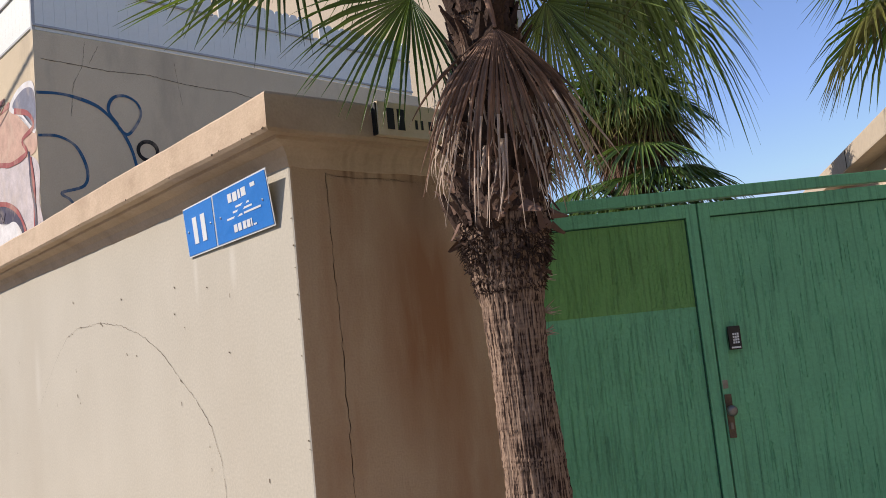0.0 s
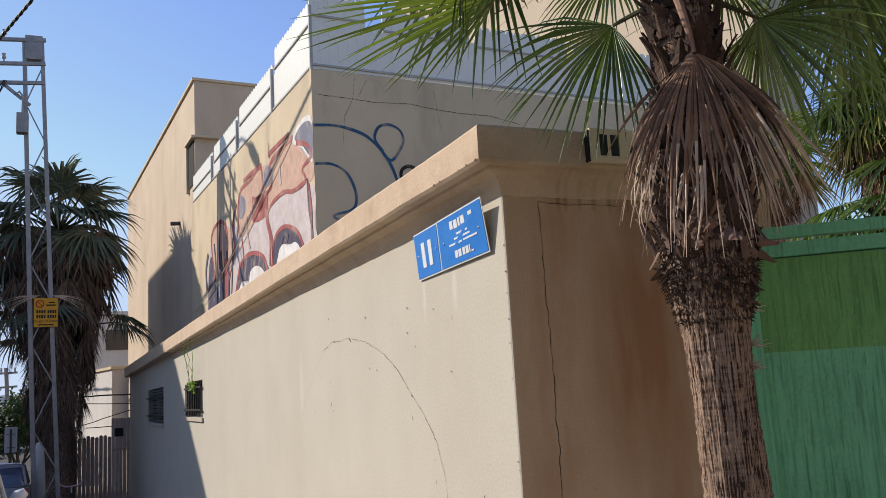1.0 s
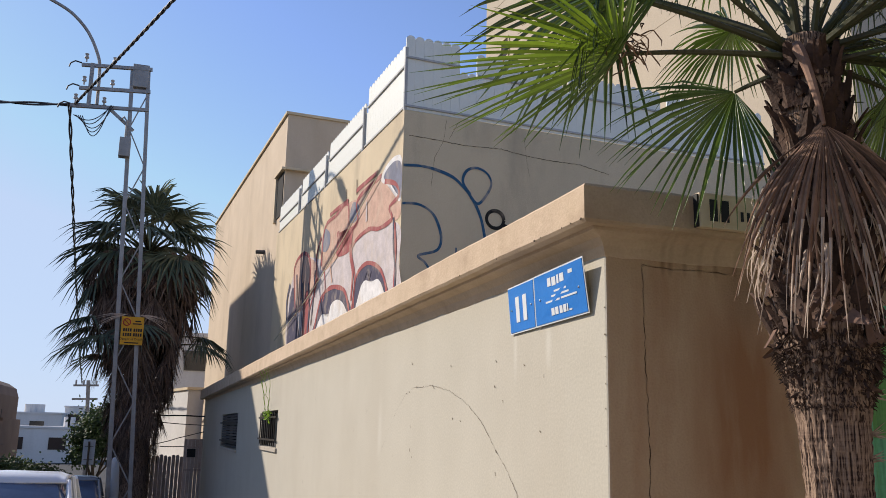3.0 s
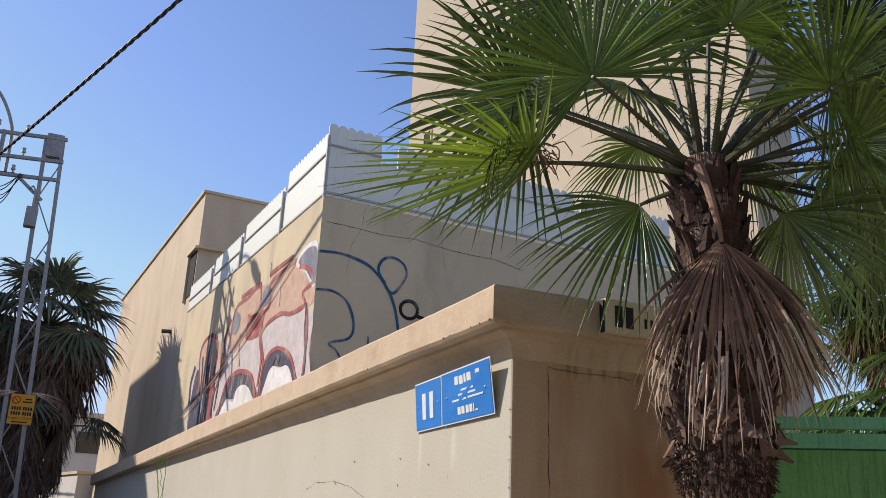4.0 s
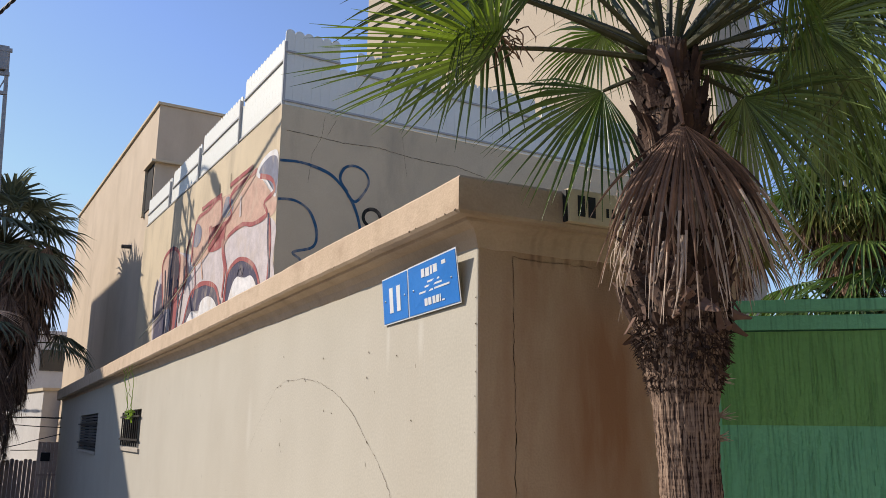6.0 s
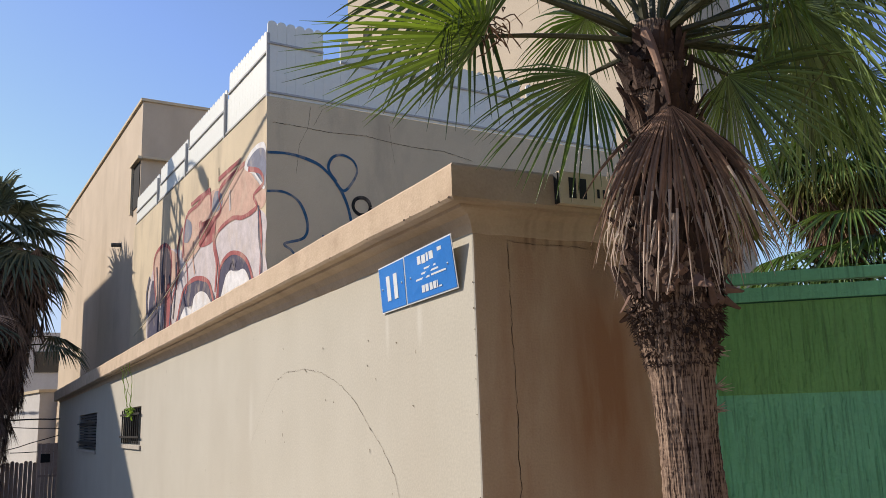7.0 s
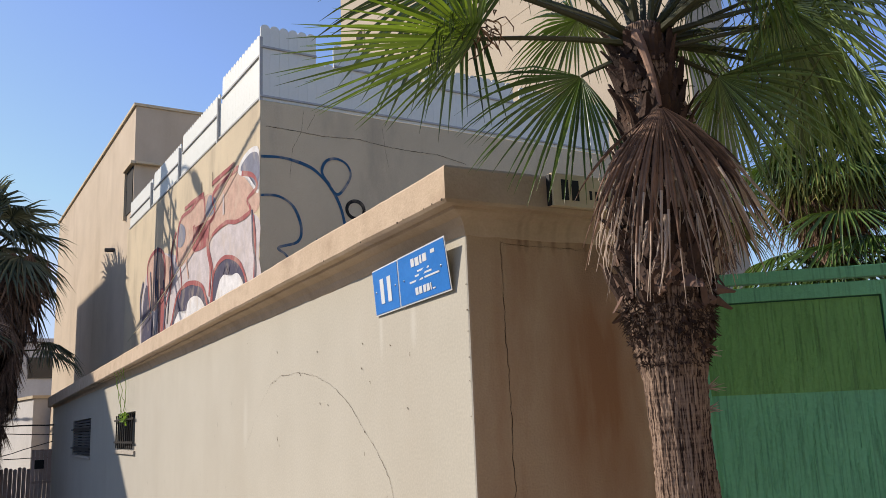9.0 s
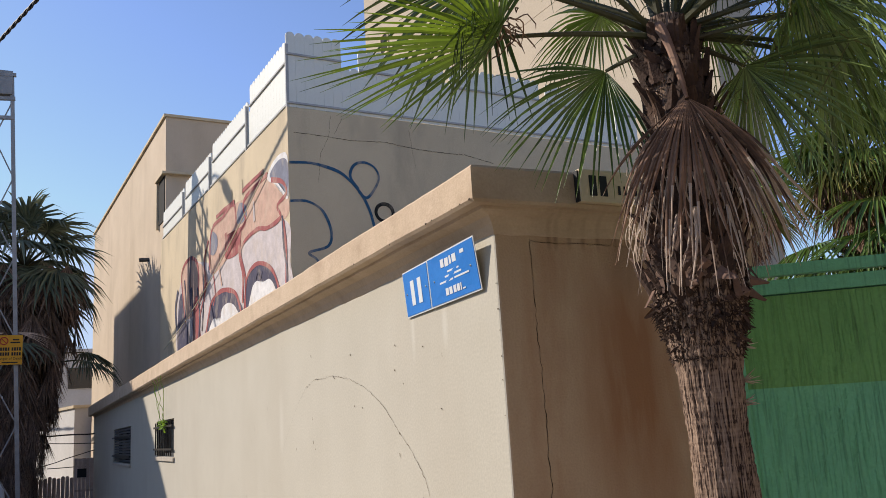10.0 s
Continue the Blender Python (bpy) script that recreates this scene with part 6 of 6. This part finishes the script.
for y in (17.65, 18.5):
    bm = bmesh.new()
    tube(bm, [(-1.72, y + 0.28 * math.cos(a), BZ + 0.30 + 0.28 * math.sin(a)) for a in [k * math.pi / 12 for k in range(25)]], 0.02, 6)
    part("tyre", bm, M_rubber, bike)
bm = bmesh.new()
tube(bm, [(-1.72, 17.65, BZ + 0.29), (-1.72, 17.80, BZ + 0.55), (-1.72, 17.83, BZ + 0.72)], 0.016, 6)
tube(bm, [(-1.72, 17.80, BZ + 0.55), (-1.72, 18.30, BZ + 0.62), (-1.72, 18.50, BZ + 0.29)], 0.018, 6)
part("bike_frame", bm, M_pink, bike)
bm = bmesh.new()
tube(bm, spline([(-1.95, 17.80, BZ + 0.78), (-1.85, 17.83, BZ + 0.72), (-1.72, 17.83, BZ + 0.72), (-1.58, 17.83, BZ + 0.74), (-1.48, 17.80, BZ + 0.82)], False, 4), 0.014, 6)
part("handlebar", bm, M_pink, bike)

# ---- parked cars ----
atan_fall = -math.degrees(math.atan(FALL))
M_carwhite = material("white_car_paint", (0.72, 0.73, 0.74), (0.68, 0.69, 0.70), 0.25, 1, 0.0, 20, spec=0.6)
M_cargrey = material("grey_car_paint", (0.22, 0.23, 0.25), (0.2, 0.21, 0.22), 0.25, 1, 0.0, 20, spec=0.6)
M_carglass = material("car_glass", (0.075, 0.10, 0.16), None, 0.03, 1, 0.0, 20, spec=1.0)
M_lamp = material("red_lamp", (0.35, 0.02, 0.02), None, 0.2, 5, 0.0, 30, spec=0.6)


def car(label, m, paint_):
    """A hatchback, tail at y = 0, nose at y = 4.1, centred on x = 0; lofted body and glass house."""
    c = thing("car", label, "car", m)

    def loft(sections, name, mat, parent=c):
        b_ = bmesh.new()
        rows = []
        for y, hw, z0, z1, cr_ in sections:
            pts = [(-hw, z0), (-hw, z0 + (z1 - z0) * 0.55), (-hw * 0.96, z1 - cr_ * 0.5), (-hw * 0.84, z1), (0, z1 + cr_ * 0.25), (hw * 0.84, z1), (hw * 0.96, z1 - cr_ * 0.5), (hw, z0 + (z1 - z0) * 0.55), (hw, z0)]
            rows.append([b_.verts.new(m @ Vector((x, y, z))) for x, z in pts])
        for r0, r1 in zip(rows, rows[1:]):
            for k_ in range(8):
                b_.faces.new((r0[k_], r0[k_ + 1], r1[k_ + 1], r1[k_]))
            b_.faces.new((r0[8], r0[0], r1[0], r1[8]))
        b_.faces.new(rows[0][::-1])
        b_.faces.new(rows[-1])
        return part(name, b_, mat, parent, smooth=True)
    loft([(0.0, 0.78, 0.3, 0.75, 0.1), (0.06, 0.83, 0.2, 0.92, 0.1), (0.6, 0.86, 0.17, 0.95, 0.1), (2.6, 0.87, 0.17, 0.95, 0.1), (3.3, 0.86, 0.17, 0.93, 0.12), (3.9, 0.8, 0.2, 0.78, 0.12), (4.1, 0.7, 0.3, 0.6, 0.1)], "body", paint_)
    loft([(0.06, 0.76, 0.93, 0.96, 0.03), (0.35, 0.715, 0.93, 1.21, 0.06), (0.66, 0.66, 0.93, 1.38, 0.1), (0.74, 0.65, 0.93, 1.42, 0.1), (2.0, 0.66, 0.93, 1.43, 0.1), (2.2, 0.67, 0.93, 1.38, 0.1), (3.0, 0.76, 0.93, 0.96, 0.03)], "cabin", M_carglass)
    loft([(0.60, 0.665, 1.36, 1.392, 0.03), (0.74, 0.655, 1.395, 1.45, 0.06), (1.3, 0.66, 1.41, 1.47, 0.06), (2.0, 0.665, 1.405, 1.455, 0.06), (2.2, 0.67, 1.37, 1.405, 0.04)], "roof", paint_)
    for s_ in (-1, 1):
        for pts_ in ([(s_ * 0.765, 0.08, 0.95), (s_ * 0.68, 0.66, 1.38)], [(s_ * 0.77, 1.55, 0.95), (s_ * 0.675, 1.5, 1.42)], [(s_ * 0.775, 2.95, 0.95), (s_ * 0.68, 2.15, 1.4)]):
            b_ = bmesh.new()
            tube(b_, [m @ Vector(p) for p in pts_], [0.035, 0.03], 8)
            part("pillar", b_, paint_, c)
        b_ = bmesh.new()
        tube(b_, [m @ Vector((s_ * x, 2.45, z)) for x, z in ((0.84, 0.96), (0.93, 1.0), (1.0, 1.02), (1.04, 1.0))], [0.03, 0.09, 0.09, 0.04], 10)
        part("mirror", b_, paint_, c, smooth=True)
        b_ = bmesh.new()
        box(b_, s_ * 0.72 - 0.1, s_ * 0.72 + 0.1, -0.012, 0.06, 0.62, 0.9, m, 0.02)
        part("tail_lamp", b_, M_lamp, c)
        for y in (0.75, 3.3):
            b_ = bmesh.new()
            tube(b_, [m @ Vector((s_ * x, y, 0.3)) for x in (0.66, 0.68, 0.86, 0.88)], [0.26, 0.3, 0.3, 0.26], 20)
            w_ = part("wheel", b_, M_rubber, c)
            b_ = bmesh.new()
            tube(b_, [m @ Vector((s_ * x, y, 0.3)) for x in (0.875, 0.888)], [0.18, 0.17], 16)
            part("rim", b_, M_steel, w_)
    return c


car("white parked hatchback with a dark rear window", pose(-3.29, 6.45, ground_z(6.45) - 0.16, atan_fall, 0, 1.0) @ Matrix.Diagonal((1, 1, 1.11, 1)), M_carwhite)
car("grey parked hatchback further down the street", pose(-3.43, 18.9, ground_z(18.9) - 0.16, atan_fall, 0, 1), M_cargrey)
